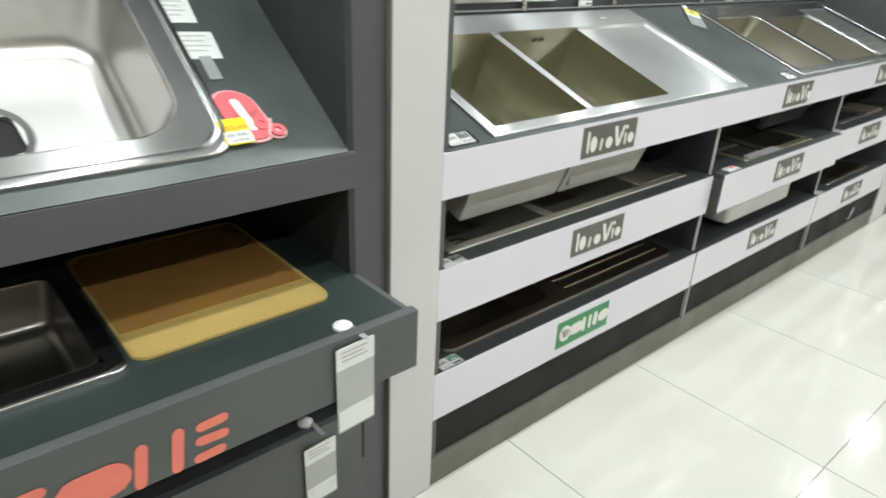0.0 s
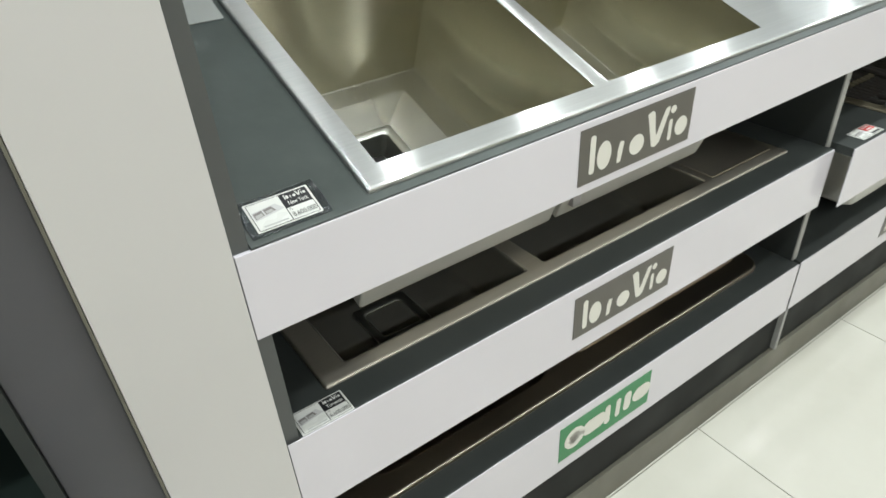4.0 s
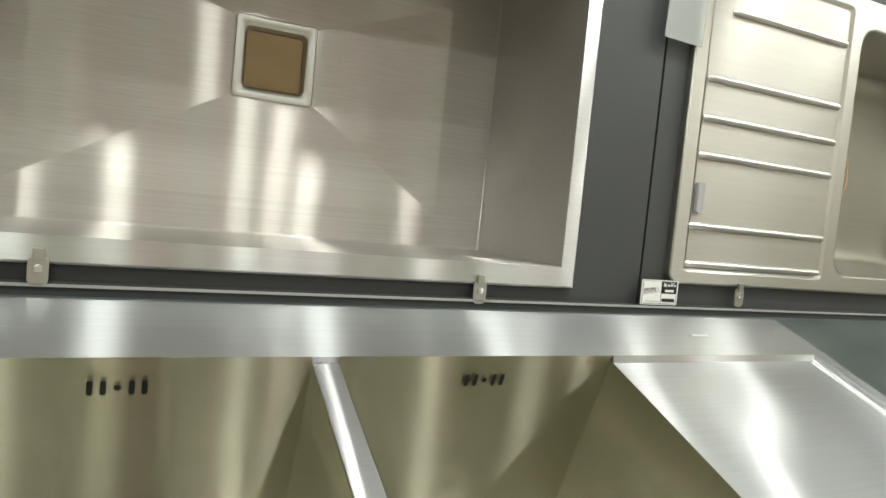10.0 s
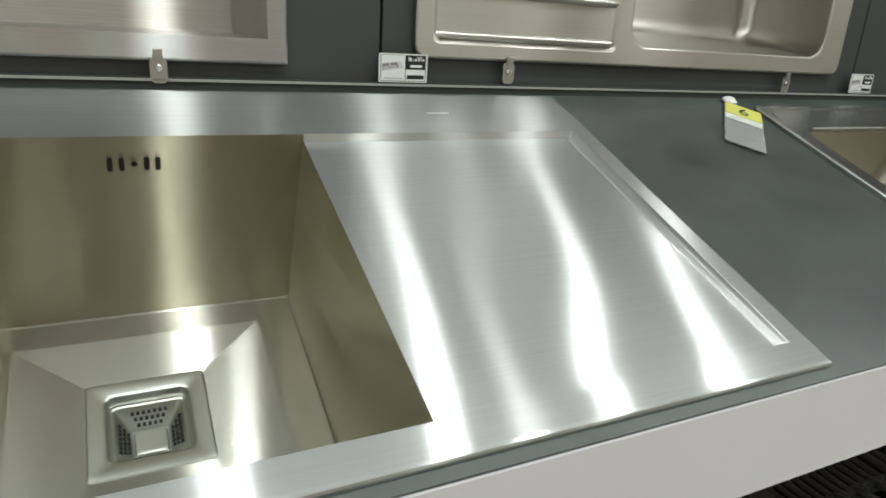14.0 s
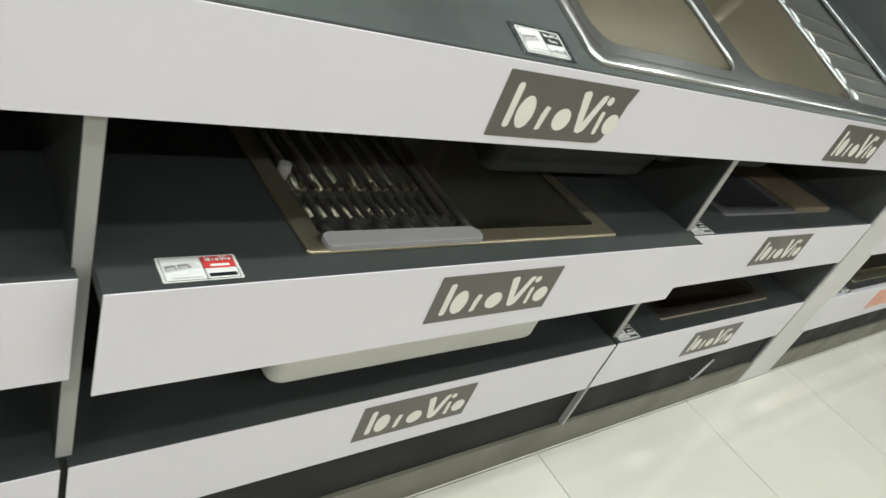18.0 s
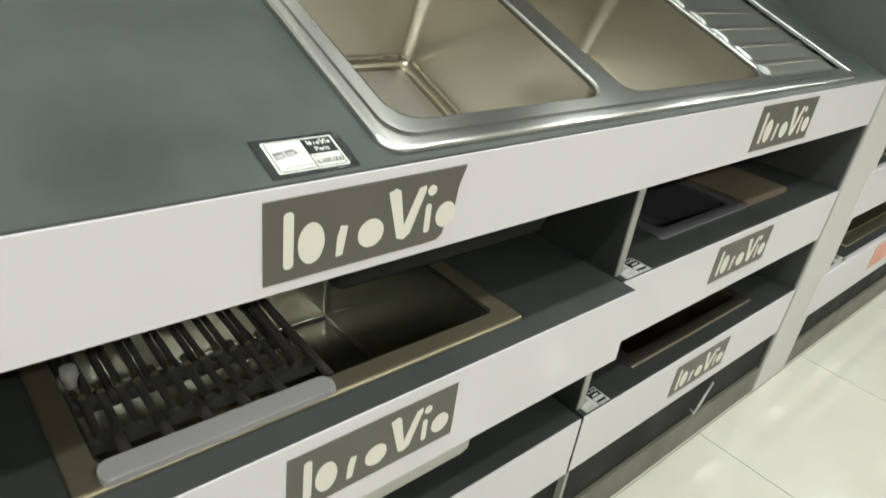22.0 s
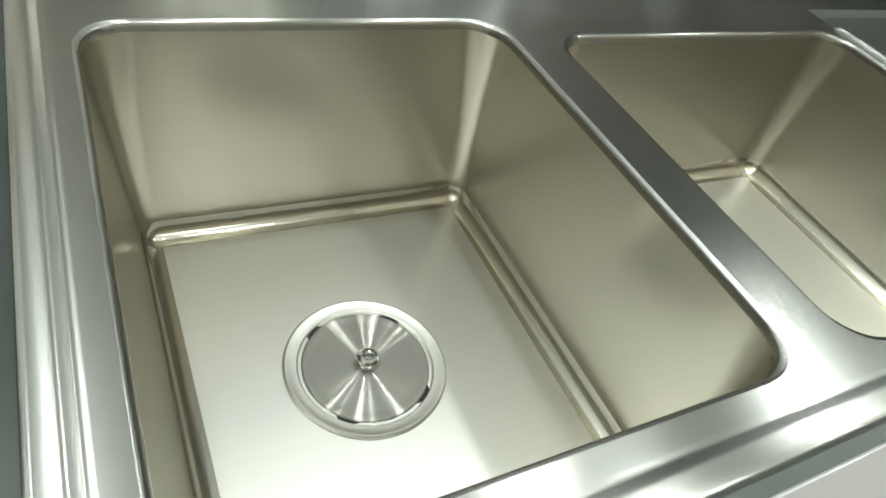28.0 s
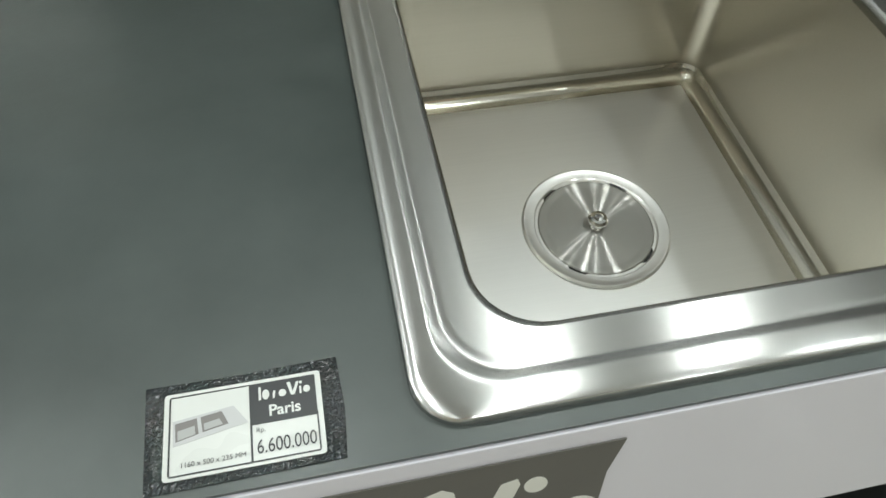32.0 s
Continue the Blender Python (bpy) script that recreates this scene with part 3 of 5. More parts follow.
part("counter_board", board((-1.543, -0.168, -0.2205, 0.62), [(-1.27, -0.05, -0.66, 0.325)], 0.655, 0.672), BOARD, dark_counter, "dark lower counter board")
part("drawer_front", box(-1.543, -0.190, 0.564, -0.2075, -0.1695, 0.680, 0.003), FRONT, dark_counter, "charcoal drawer front")
part("end_board", box(-0.2195, -0.169, 0.564, -0.2080, -0.004, 0.672, 0.001), FRONT, dark_counter, "charcoal end board")
part("counter_underside", box(-1.543, -0.168, 0.566, -0.2205, 0.56, 0.578), BLACK, dark_counter)
part("lower_front", box(-1.543, -0.006, 0.02, -0.206, 0.012, 0.352, 0.002), FRONT, dark_counter, "charcoal lower front")
part("lower_shelf", box(-1.543, 0.013, 0.335, -0.22, 0.56, 0.352), BLACK, dark_counter)
part("back_board", box(-1.54, 0.63, 0.0, -0.22, 0.645, 2.2), BLACK, dark_counter)
part("recess_slot", box(-0.2055, 0.0095, 0.20, -0.190, 0.0115, 0.325), DARKHOLE, dark_counter, "dark slot")

# ---- canopies over the counters, and the lamps ----
for xa, xb, mat, lab in ((-1.543, -0.2065, DARK, "charcoal canopy over the counter"), (0.017, 2.983, WHITE_POST, "white canopy over the counter"), (3.166, 6.166, WHITE_POST, "white canopy over the far counter")):
    cn = thing("canopy", pose(0, 0, CANOPY_Z), lab, "canopy")
    part("soffit", box(xa, -0.16, 0.0, xb, 0.76, 0.03), SOFFIT, cn)
    # added fill: a glowing sheet under the soffit, not a known lamp
    part("fill_panel", box(xa + (0.06 if xa > 0 else 0.2), 0.04, -0.003, xb - (0.06 if xa > 0 else 0.55), 0.72, -0.0005), FILL_PANEL, cn, "unseen glowing panel added to brighten what lies below")
    part("front_board", box(xa, -0.178, 0.0, xb, -0.1605, 0.20), mat, cn)
first = None
for spots, ys, z, r in ((CANOPY_X, [CANOPY_Y], CANOPY_Z, 0.6), (LAMP_X, LAMP_Y, CEIL, 1.0)):
    first = None
    for lx in spots:
        for ly in ys:
            if first is None:
                first = thing("ceiling_light", pose(lx, ly, z), "round white recessed downlight", "ceiling light", "downlights")
                part("trim_ring", lathe([(0.12 * r, 0.0), (0.12 * r, -0.006), (0.115 * r, -0.008), (0.094 * r, -0.008), (0.094 * r, 0.0)], 32), LAMP_TRIM, first)
                part("diffuser", lathe([(0.094 * r, -0.004), (0.0, -0.004)], 32), EMIT, first, "glowing diffuser")
            else:
                copy_thing(first, pose(lx, ly, z))


# ---- sinks ----
def deck(rect, holes, h, radius, hole_radii, bead=0.0, n=6):
    """A sink's flat deck with a rolled outer edge; the bowls' openings are left free."""
    x0, y0, x1, y1 = rect
    bm = bmesh.new()
    prof = [(0.0, 0.0), (0.0, h * 0.55), (0.0012, h * 0.85), (0.0035, h)]
    if bead:
        prof = [(0.0, 0.0), (0.0, h * 0.60), (0.0008, h * 0.80), (0.0022, h * 0.90), (0.0050, h * 0.965), (bead - 0.003, h), (bead - 0.0005, h - 0.0003), (bead + 0.0030, h - 0.0016), (bead + 0.0046, h - 0.0019), (bead + 0.0066, h - 0.0017)]
    prof.append((prof[-1][0] + 0.0015, prof[-1][1]))
    inner_r = lambda i: max(radius - i, 0.0008) if not bead else radius + 0.008 * min(1, i / bead)
    lps = [loop(bm, rr(x0 + i, y0 + i, x1 - i, y1 - i, inner_r(i), n), z) for i, z in prof]
    zt = prof[-1][1]
    loft(bm, lps)
    i, r = prof[-1][0], inner_r(prof[-1][0])
    if bead:
        i, r = 0.033, 0.0006
        bridge(bm, lps[-1], loop(bm, rr(x0 + i, y0 + i, x1 - i, y1 - i, r, n), zt))
    flat_with_holes(bm, (x0 + i, y0 + i, x1 - i, y1 - i), r, list(zip(holes, hole_radii)), zt, n)
    return bm, zt


def soft_bowl(rect, zt, depth, radius, draft=0.012, foot=0.022, hole=None, n=8, base=None, low=None, split=False):
    """A pressed bowl with rounded corners and a rounded foot; hole: (x, y, r) of the waste; base: the floor's own outline; low: the corners' radius at the foot; split: the lip, walls, foot and floor in meshes of their own."""
    bm = bmesh.new()
    low = low or radius * 0.9
    base = base or (rect[0] + 0.0042 + draft, rect[1] + 0.0042 + draft, rect[2] - 0.0042 - draft, rect[3] - 0.0042 - draft)
    lps = []
    for i, z in ((0.0, 0.0), (0.0016, -0.0004), (0.0031, -0.0016), (0.0040, -0.0040), (0.0042, -0.008)):
        lps.append(loop(bm, rr(rect[0] + i, rect[1] + i, rect[2] - i, rect[3] - i, radius, n), zt + z))
    for k in (0.1, 0.33, 0.66, 0.9, 1.0):
        q = [a + s_ * 0.0042 + (c - a - s_ * 0.0042) * k for a, c, s_ in zip(rect, base, (1, 1, -1, -1))]
        lps.append(loop(bm, rr(*q, radius + (low - radius) * min(1, 2 * k), n), zt - 0.008 + (-depth + foot + 0.008) * k))
    if split:
        lip, walls, cove = bmesh.new(), bmesh.new(), bmesh.new()
        again = lambda to, lp: [to.verts.new(v.co) for v in lp]
        loft(lip, [again(lip, lp) for lp in lps[:5]])
    for a in [math.pi / 2 * k / 9 for k in range(1, 10)]:
        i = foot * (1 - math.cos(a))
        lps.append(loop(bm, rr(base[0] + i, base[1] + i, base[2] - i, base[3] - i, max(low - i, 0.003), n), zt - depth + foot * (1 - math.sin(a))))
    if split:
        loft(walls, [again(walls, lp) for lp in lps[4:10]])
        loft(cove, [again(cove, lp) for lp in lps[9:]])
        bm.free()
        bm = bmesh.new()
        lps = [loop(bm, rr(base[0] + foot, base[1] + foot, base[2] - foot, base[3] - foot, max(low - foot, 0.003), n), zt - depth)]
    for i in (foot + 0.003, foot + 0.010):
        lps.append(loop(bm, rr(base[0] + i, base[1] + i, base[2] - i, base[3] - i, max(low - i, 0.002), n), zt - depth))
    last = loft(bm, lps)
    if hole:
        floor_with_waste(bm, last, *hole, zt - depth)
    else:
        bm.faces.new(last)
    return (lip, walls, cove, bm) if split else bm


def folded_bowl(rect, zt, depth, inner, well, drop=0.014, lift_right=None, lift_left=None):
    """A sharp folded bowl whose floor is folded down to a square waste."""
    x0, y0, x1, y1 = rect
    bm = bmesh.new()
    zr = zt if lift_right is None else lift_right
    zl = zt if lift_left is None else lift_left
    d, seam = 0.0, 0.0022
    fx0, fy0, fx1, fy1 = x0 + d, y0 + d, x1 - d, y1 - d
    zf = zt - depth
    V = lambda *p: bm.verts.new(p)
    # walls in strips, so that the sheet can be lightly uneven
    def wall(a, b, za, zb, c, e):
        bm.faces.new((V(*a, za), V(*b, zb), V(*e, zf + seam), V(*c, zf + seam)))
    wall((x0, y0), (x1, y0), zt, zt, (fx0, fy0), (fx1, fy0))
    wall((x1, y0), (x1, y1), zr, zr, (fx1, fy0), (fx1, fy1))
    wall((x1, y1), (x0, y1), zt, zt, (fx1, fy1), (fx0, fy1))
    wall((x0, y1), (x0, y0), zl, zl, (fx0, fy1), (fx0, fy0))
    e = [(x, y, zf + seam) for x, y in ((fx0, fy0), (fx1, fy0), (fx1, fy1), (fx0, fy1))]
    o = [(x, y, zf) for x, y in ((fx0 + seam, fy0 + seam), (fx1 - seam, fy0 + seam), (fx1 - seam, fy1 - seam), (fx0 + seam, fy1 - seam))]
    i = [(x, y, zf - 0.0006) for x, y in ((inner[0], inner[1]), (inner[2], inner[1]), (inner[2], inner[3]), (inner[0], inner[3]))]
    w = [(x, y, zf - drop) for x, y in ((well[0], well[1]), (well[2], well[1]), (well[2], well[3]), (well[0], well[3]))]
    walls, bm = bm, bmesh.new()
    for p, q in ((e, o), (o, i), (i, w)):
        for k in range(4):
            j = (k + 1) % 4
            bm.faces.new([bm.verts.new(c) for c in (p[k], p[j], q[j], q[k])])
    return walls, bm


def square_drain(parent, cx, cy, z, size=0.112, hole=0.086, backing=DARKHOLE, basket=False, deep=0.045):
    h, k = size / 2, hole / 2
    bm = bmesh.new()
    lps = [loop(bm, rr(cx - a, cy - a, cx + a, cy + a, r, 5), z + dz) for a, dz, r in ((h, -0.001, 0.005), (h, 0.0016, 0.005), (h - 0.0015, 0.0028, 0.005), (h - 0.006, 0.0030, 0.005), (k + 0.0035, 0.0022, 0.010), (k + 0.0005, 0.0002, 0.009), (k - 0.001, -min(0.008, deep * 0.6), 0.009), (k - 0.003, -deep, 0.008))]
    loft(bm, lps)
    d = part("drain", bm, DRAIN, parent, "square waste outlet")
    part("drain_well", box(cx - k + 0.0035, cy - k + 0.0035, z - deep - 0.002, cx + k - 0.0035, cy + k - 0.0035, z - deep), backing, d)
    if basket:
        bm = bmesh.new()
        lps = [loop(bm, rr(cx - a, cy - a, cx + a, cy + a, r, 3), z + dz) for a, dz, r in ((k - 0.0012, -0.0125, 0.008), (k - 0.004, -0.0115, 0.007), (k - 0.0065, -0.0125, 0.006), (0.0185, -0.036, 0.003), (0.0170, -0.0355, 0.003), (0.0155, -0.031, 0.003), (0.012, -0.030, 0.003))]
        bm.faces.new(loft(bm, lps))
        part("strainer_basket", bm, DRAIN, d, "perforated square strainer basket")
        bm = bmesh.new()
        for side in range(4):
            for row, f in enumerate((0.28, 0.52, 0.76)):
                rad, zz = k - 0.0065 + (0.0185 - k + 0.0065) * f, -0.0125 - 0.0235 * f
                for j in range(7 - row):
                    s = (j - (6 - row) / 2) * 0.0056
                    x, y = ((s, -rad), (rad, s), (s, rad), (-rad, s))[side]
                    box(cx + x - 0.0016, cy + y - 0.0016, z + zz - 0.001, cx + x + 0.0016, cy + y + 0.0016, z + zz + 0.0019, bm=bm)
        tagged(part("perforation", bm, SLOT, d), kind="stuff")
    return d


def overflow(parent, cx, y, cz):
    """Four slots and a screw in a bowl's back wall."""
    for dx in (-0.0220, -0.0115, 0.0115, 0.0220):
        at = pose(cx + dx, y, cz, 90)
        part("overflow_slot", slab(rr(-0.0025, -0.0078, 0.0025, 0.0078, 0.0024, 4), 0.0, 0.0004), SLOT, parent, "", at)
    part("overflow_screw", lathe([(0.0032, 0.0), (0.0030, 0.0004), (0.0, 0.0006)], 14), SLOT, parent, "", pose(cx, y, cz, 90))


def underside(parent, rect, z_top, depth, tilt_mat=UNDER, radius=0.02, hole=None):
    x0, y0, x1, y1 = rect
    bm = bmesh.new()
    lps = [loop(bm, rr(x0 + i, y0 + i, x1 - i, y1 - i, radius, 4), z) for i, z in ((0.0, z_top), (0.003, z_top - depth + 0.012), (0.006, z_top - depth + 0.005), (0.012, z_top - depth))]
    last = loft(bm, lps)
    if hole:
        cx, cy, k = hole
        bridge(bm, last, loop(bm, rr(cx - k, cy - k, cx + k, cy + k, 0.002, 4), z_top - depth))
    else:
        bm.faces.new(last)
    return part("bowl_shell", bm, tilt_mat, parent, "grey coated bowl underside")


def basket_strainer(parent, cx, cy, z, r=0.0725):
    at = pose(cx, cy, z)
    d = part("waste_flange", lathe([(r, 0.0), (r, 0.0018), (r - 0.0018, 0.0032), (r - 0.0042, 0.0030), (r - 0.0062, 0.0018), (r - 0.0115, 0.0014), (r - 0.0128, 0.0004), (r - 0.0134, -0.003), (r - 0.0136, -0.012)], 64), SATIN_LIT, parent, "polished round waste flange", at)
    q = r - 0.0158
    part("strainer_plug", lathe([(q, -0.008), (q, 0.0002), (q - 0.0012, 0.0012), (q - 0.0040, 0.0013), (q - 0.0070, 0.0009), (q - 0.0100, 0.0007), (0.007, 0.0007), (0.0, 0.0007)], 64), PLUG, d, "spun steel strainer plug")
    part("gap", lathe([(q + 0.002, -0.0012), (q - 0.0005, -0.0012)], 64), SLOT, d)
    part("stem", lathe([(0.0070, -0.0006), (0.0062, 0.0010), (0.0042, 0.0022), (0.0042, 0.006)], 24), CHROME, d)
    part("knob", lathe([(0.0042, 0.0058), (0.0080, 0.0070), (0.0100, 0.0095), (0.0098, 0.0120), (0.0078, 0.0142), (0.0050, 0.0146), (0.0042, 0.0140), (0.0, 0.0138)], 28), CHROME, d, "chrome pull knob")


def spun_steel():
    """Steel turned on a lathe: fine rings that draw every lamp out into spokes, over a satin ground."""
    m = steel("spun_steel", (0.54, 0.53, 0.505), 0.25, 0.88, 0.0, 6.0, 0.0, 0.03)
    t = m.node_tree
    for nd in t.nodes:
        if nd.bl_idname == "ShaderNodeTangent":
            nd.direction_type, nd.axis = "RADIAL", "Z"
    spokes = t.nodes["Material Output"].inputs["Surface"].links[0].from_socket
    ground, mix = t.nodes.new("ShaderNodeBsdfAnisotropic"), t.nodes.new("ShaderNodeMixShader")
    ground.inputs["Color"].default_value = (0.46, 0.45, 0.43, 1)
    ground.inputs["Roughness"].default_value = 0.48
    mix.inputs[0].default_value = 0.42
    t.links.new(ground.outputs[0], mix.inputs[1])
    t.links.new(spokes, mix.inputs[2])
    t.links.new(mix.outputs[0], t.nodes["Material Output"].inputs["Surface"])
    return m


PLUG = spun_steel()
CHROME = plain("chrome", (0.85, 0.85, 0.84), 0.06, 1.0)


def double_bowl_folded():
    """Large folded double-bowl sink with a drainer tray, in the worktop."""
    x0, y0, x1, y1 = NY
    sink = thing("kitchen_sink", MS, "brushed stainless double-bowl sink with square wastes and flat drainer", "kitchen sink")
    b1, b2 = (0.176, 0.042, 0.511, 0.430), (0.538, 0.042, 0.878, 0.430)
    tray = (0.176, 0.042, 1.241, 0.430)
    h = 0.006
    bm, zt = deck(NY, [tray], h, 0.003, [0.0005], 0.0, 2)
    part("deck", bm, STEEL_DECK, sink, "brushed steel rim")
    ht = zt - 0.008
    well1, well2 = (0.283, 0.217, 0.395, 0.329), (0.644, 0.225, 0.756, 0.337)
    (walls1, flat1), (walls2, flat2) = folded_bowl(b1, zt, 0.243, (0.200, 0.075, 0.462, 0.388), well1, 0.016, ht), folded_bowl(b2, zt, 0.243, (0.572, 0.075, 0.832, 0.395), well2, 0.016, ht, ht)
    bowl1, bowl2 = part("bowl", walls1, STEEL, sink), part("bowl", walls2, STEEL, sink)
    # same sheet as the walls; the ceiling's reflection is painted into the floors
    part("bowl_floor", flat1, STEEL_CEIL_TINT, bowl1)
    part("bowl_floor", flat2, STEEL_CEIL_TINT, bowl2)
    square_drain(bowl1, 0.339, 0.273, zt - 0.2585, 0.118)
    square_drain(bowl2, 0.700, 0.281, zt - 0.2585, 0.120, 0.082, basket=True)
    overflow(bowl1, 0.340, 0.4268, zt - 0.030)
    overflow(bowl2, 0.708, 0.4268, zt - 0.030)
    bm = bmesh.new()
    V = lambda *p: bm.verts.new(p)
    tx0, ty0, tx1, ty1 = 0.878, tray[1], tray[2], tray[3]
    n = 14
    rows_ = []
    for j in range(n + 1):
        y = ty0 + 0.004 + (ty1 - ty0 - 0.008) * j / n
        rows_.append([V(tx0 + (tx1 - 0.014 - tx0) * i / n, y, ht + 0.00035 * math.sin(9 * i / n + 2.2 * j / n) * min(1, i / 3)) for i in range(n + 1)])
    for a, b in zip(rows_, rows_[1:]):
        for i in range(n):
            bm.faces.new((a[i], a[i + 1], b[i + 1], b[i]))
    part("drainer_tray", bm, STEEL_DECK, sink, "slightly wavy brushed drainer tray")
    bm = bmesh.new()
    prof = [(tx1 - 0.0145, ht), (tx1 - 0.0115, ht - 0.002), (tx1 - 0.0085, ht - 0.002), (tx1 - 0.0045, ht + 0.001), (tx1 - 0.002, zt - 0.002), (tx1, zt)]
    lines_ = [[bm.verts.new((x, y, z)) for x, z in prof] for y in (ty0, ty1)]
    for i in range(len(prof) - 1):
        bm.faces.new((lines_[0][i], lines_[0][i + 1], lines_[1][i + 1], lines_[1][i]))
    for ya, yb in ((ty0, ty0 + 0.0045), (ty1, ty1 - 0.0045)):
        bm.faces.new([bm.verts.new(p) for p in ((tx0, ya, zt), (tx1, ya, zt), (tx1, yb, ht), (tx0, yb, ht))])
    part("tray_edge", bm, STEEL_DECK, sink)
    part("bowl_divider", box(0.5114, 0.0424, ht - 0.012, 0.5376, 0.4296, ht + 0.0002, 0.0008), STEEL_DECK, sink)
    for y in (0.0396, 0.4302):
        part("end_plate", box(0.508, y, ht - 0.014, 0.541, y + 0.0022, zt - 0.0006), STEEL_DECK, sink)
    underside(sink, (0.166, 0.032, 0.521, 0.440), -0.018, 0.250, radius=0.003, hole=(0.339, 0.273, 0.06))
    underside(sink, (0.528, 0.032, 0.888, 0.440), -0.018, 0.250, radius=0.003, hole=(0.700, 0.281, 0.06))
    part("pipe_clip", box(0.548, 0.105, 0.668, 0.566, 0.140, 0.735, 0.002), LIGHT_GREY, sink, "pale plastic pipe clip", MS.inverted())
    part("maker_mark", box(1.045, 0.474, zt + 0.0003, 1.075, 0.4785, zt + 0.0006), CARD_GREY, sink, "small etched mark")
    return sink


def double_bowl_pressed():
    """Pressed double-bowl sink with ribbed drainer and a round basket waste."""
    sink = thing("kitchen_sink", MS, "satin stainless double-bowl sink with ribbed drainer and round waste", "kitchen sink")
    b1, b2, tr = (1.696, 0.047, 2.036, 0.434), (2.076, 0.046, 2.486, 0.406), (2.491, 0.040, 2.808, 0.455)
    h = 0.0075
    bm, zt = deck(PA, [b1, b2, tr], h, 0.024, [0.036, 0.036, 0.008], 0.0160, 8)
    part("deck", bm, SATIN_DECK, sink, "satin steel deck with rolled edge")
    w = (1.881, 0.258)
    for q, deep, hole, base in ((b1, 0.235, (*w, 0.066), (1.722, 0.062, 2.066, 0.455)), (b2, 0.195, (2.27, 0.24, 0.066), None)):
        lip, walls, cove, flat = soft_bowl(q, zt, deep, 0.036, 0.008, 0.018, hole, 8, base, 0.021, True)
        # walls and floor are one steel, painted with shade and lamplight
        bowl = part("bowl", walls, SATIN_SHADE, sink)
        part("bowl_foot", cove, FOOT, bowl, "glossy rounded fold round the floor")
        part("bowl_floor", flat, SATIN_LIT, bowl)
        part("bowl_lip", lip, SATIN_DECK, bowl, "bright rounded lip")
    basket_strainer(sink, *w, zt - 0.2345)
    basket_strainer(sink, 2.27, 0.24, zt - 0.1945)
    bm = bmesh.new()
    x0, y0, x1, y1 = tr
    lps = [loop(bm, rr(x0 + i, y0 + i, x1 - i, y1 - i, 0.008, 8), zt + z) for i, z in ((0, 0), (0.002, -0.0008), (0.010, -0.0046), (0.013, -0.005))]
    bm.faces.new(loft(bm, lps))
    part("drainer_tray", bm, DRAIN, sink, "ribbed drainer")
    for y in (0.085, 0.14, 0.195, 0.25, 0.308):
        bm = slab(rr(x0 + 0.003, y - 0.0055, x1 - 0.016, y + 0.0055, 0.005, 4), zt - 0.0052, zt - 0.0020, 0.0014)
        part("drainer_rib", bm, PALE_SATIN, sink)
    for ya, yb in ((0.052, 0.077), (0.093, 0.132), (0.148, 0.187), (0.203, 0.242), (0.258, 0.300), (0.316, 0.408)):
        part("tray_ridge", tube([(x0 + 0.0045, ya, zt - 0.0036), (x0 + 0.0045, ya + 0.005, zt - 0.0006), (x0 + 0.0045, yb - 0.005, zt - 0.0006), (x0 + 0.0045, yb, zt - 0.0036)], 0.0050, 16), STEEL_DECK, sink, "rounded ridge along the drainer")
    part("tray_ridge", tube([(x1 + 0.0035, 0.030, zt - 0.0006), (x1 + 0.0035, 0.470, zt - 0.0006)], 0.0046, 16), STEEL_DECK, sink)
    underside(sink, (1.684, 0.036, 2.0715, 0.470), -0.018, 0.2360, BLACK)
    underside(sink, (2.0735, 0.042, 2.492, 0.414), -0.018, 0.20, BLACK)
    return sink


SATIN_DECK = steel("satin_steel_deck", (0.61, 0.61, 0.60), 0.25, 0.55, 0.010, 5.0, 0.05, 0.04)


def wall_sink_folded(m, label):
    """Single folded bowl hung in the display wall, waste open at the back."""
    sink = thing("wall_hung_sink", m, label, "kitchen sink")
    rect, b = (0.130, 0.100, 0.888, 0.572), (0.163, 0.129, 0.864, 0.546)
    bm, zt = deck(rect, [b], 0.012, 0.003, [0.0005], 0.0, 2)
    part("deck", bm, STEEL_DECK, sink, "brushed steel rim")
    well = (0.451, 0.327, 0.567, 0.437)
    walls, flat = folded_bowl(b, zt, 0.248, (0.186, 0.180, 0.778, 0.512), well, 0.012)
    bowl = part("bowl", walls, STEEL_WALL, sink)
    part("bowl_floor", flat, STEEL_WALL, bowl)
    square_drain(bowl, 0.509, 0.382, zt - 0.2595, 0.116, 0.088, TAN, deep=0.012)
    return sink


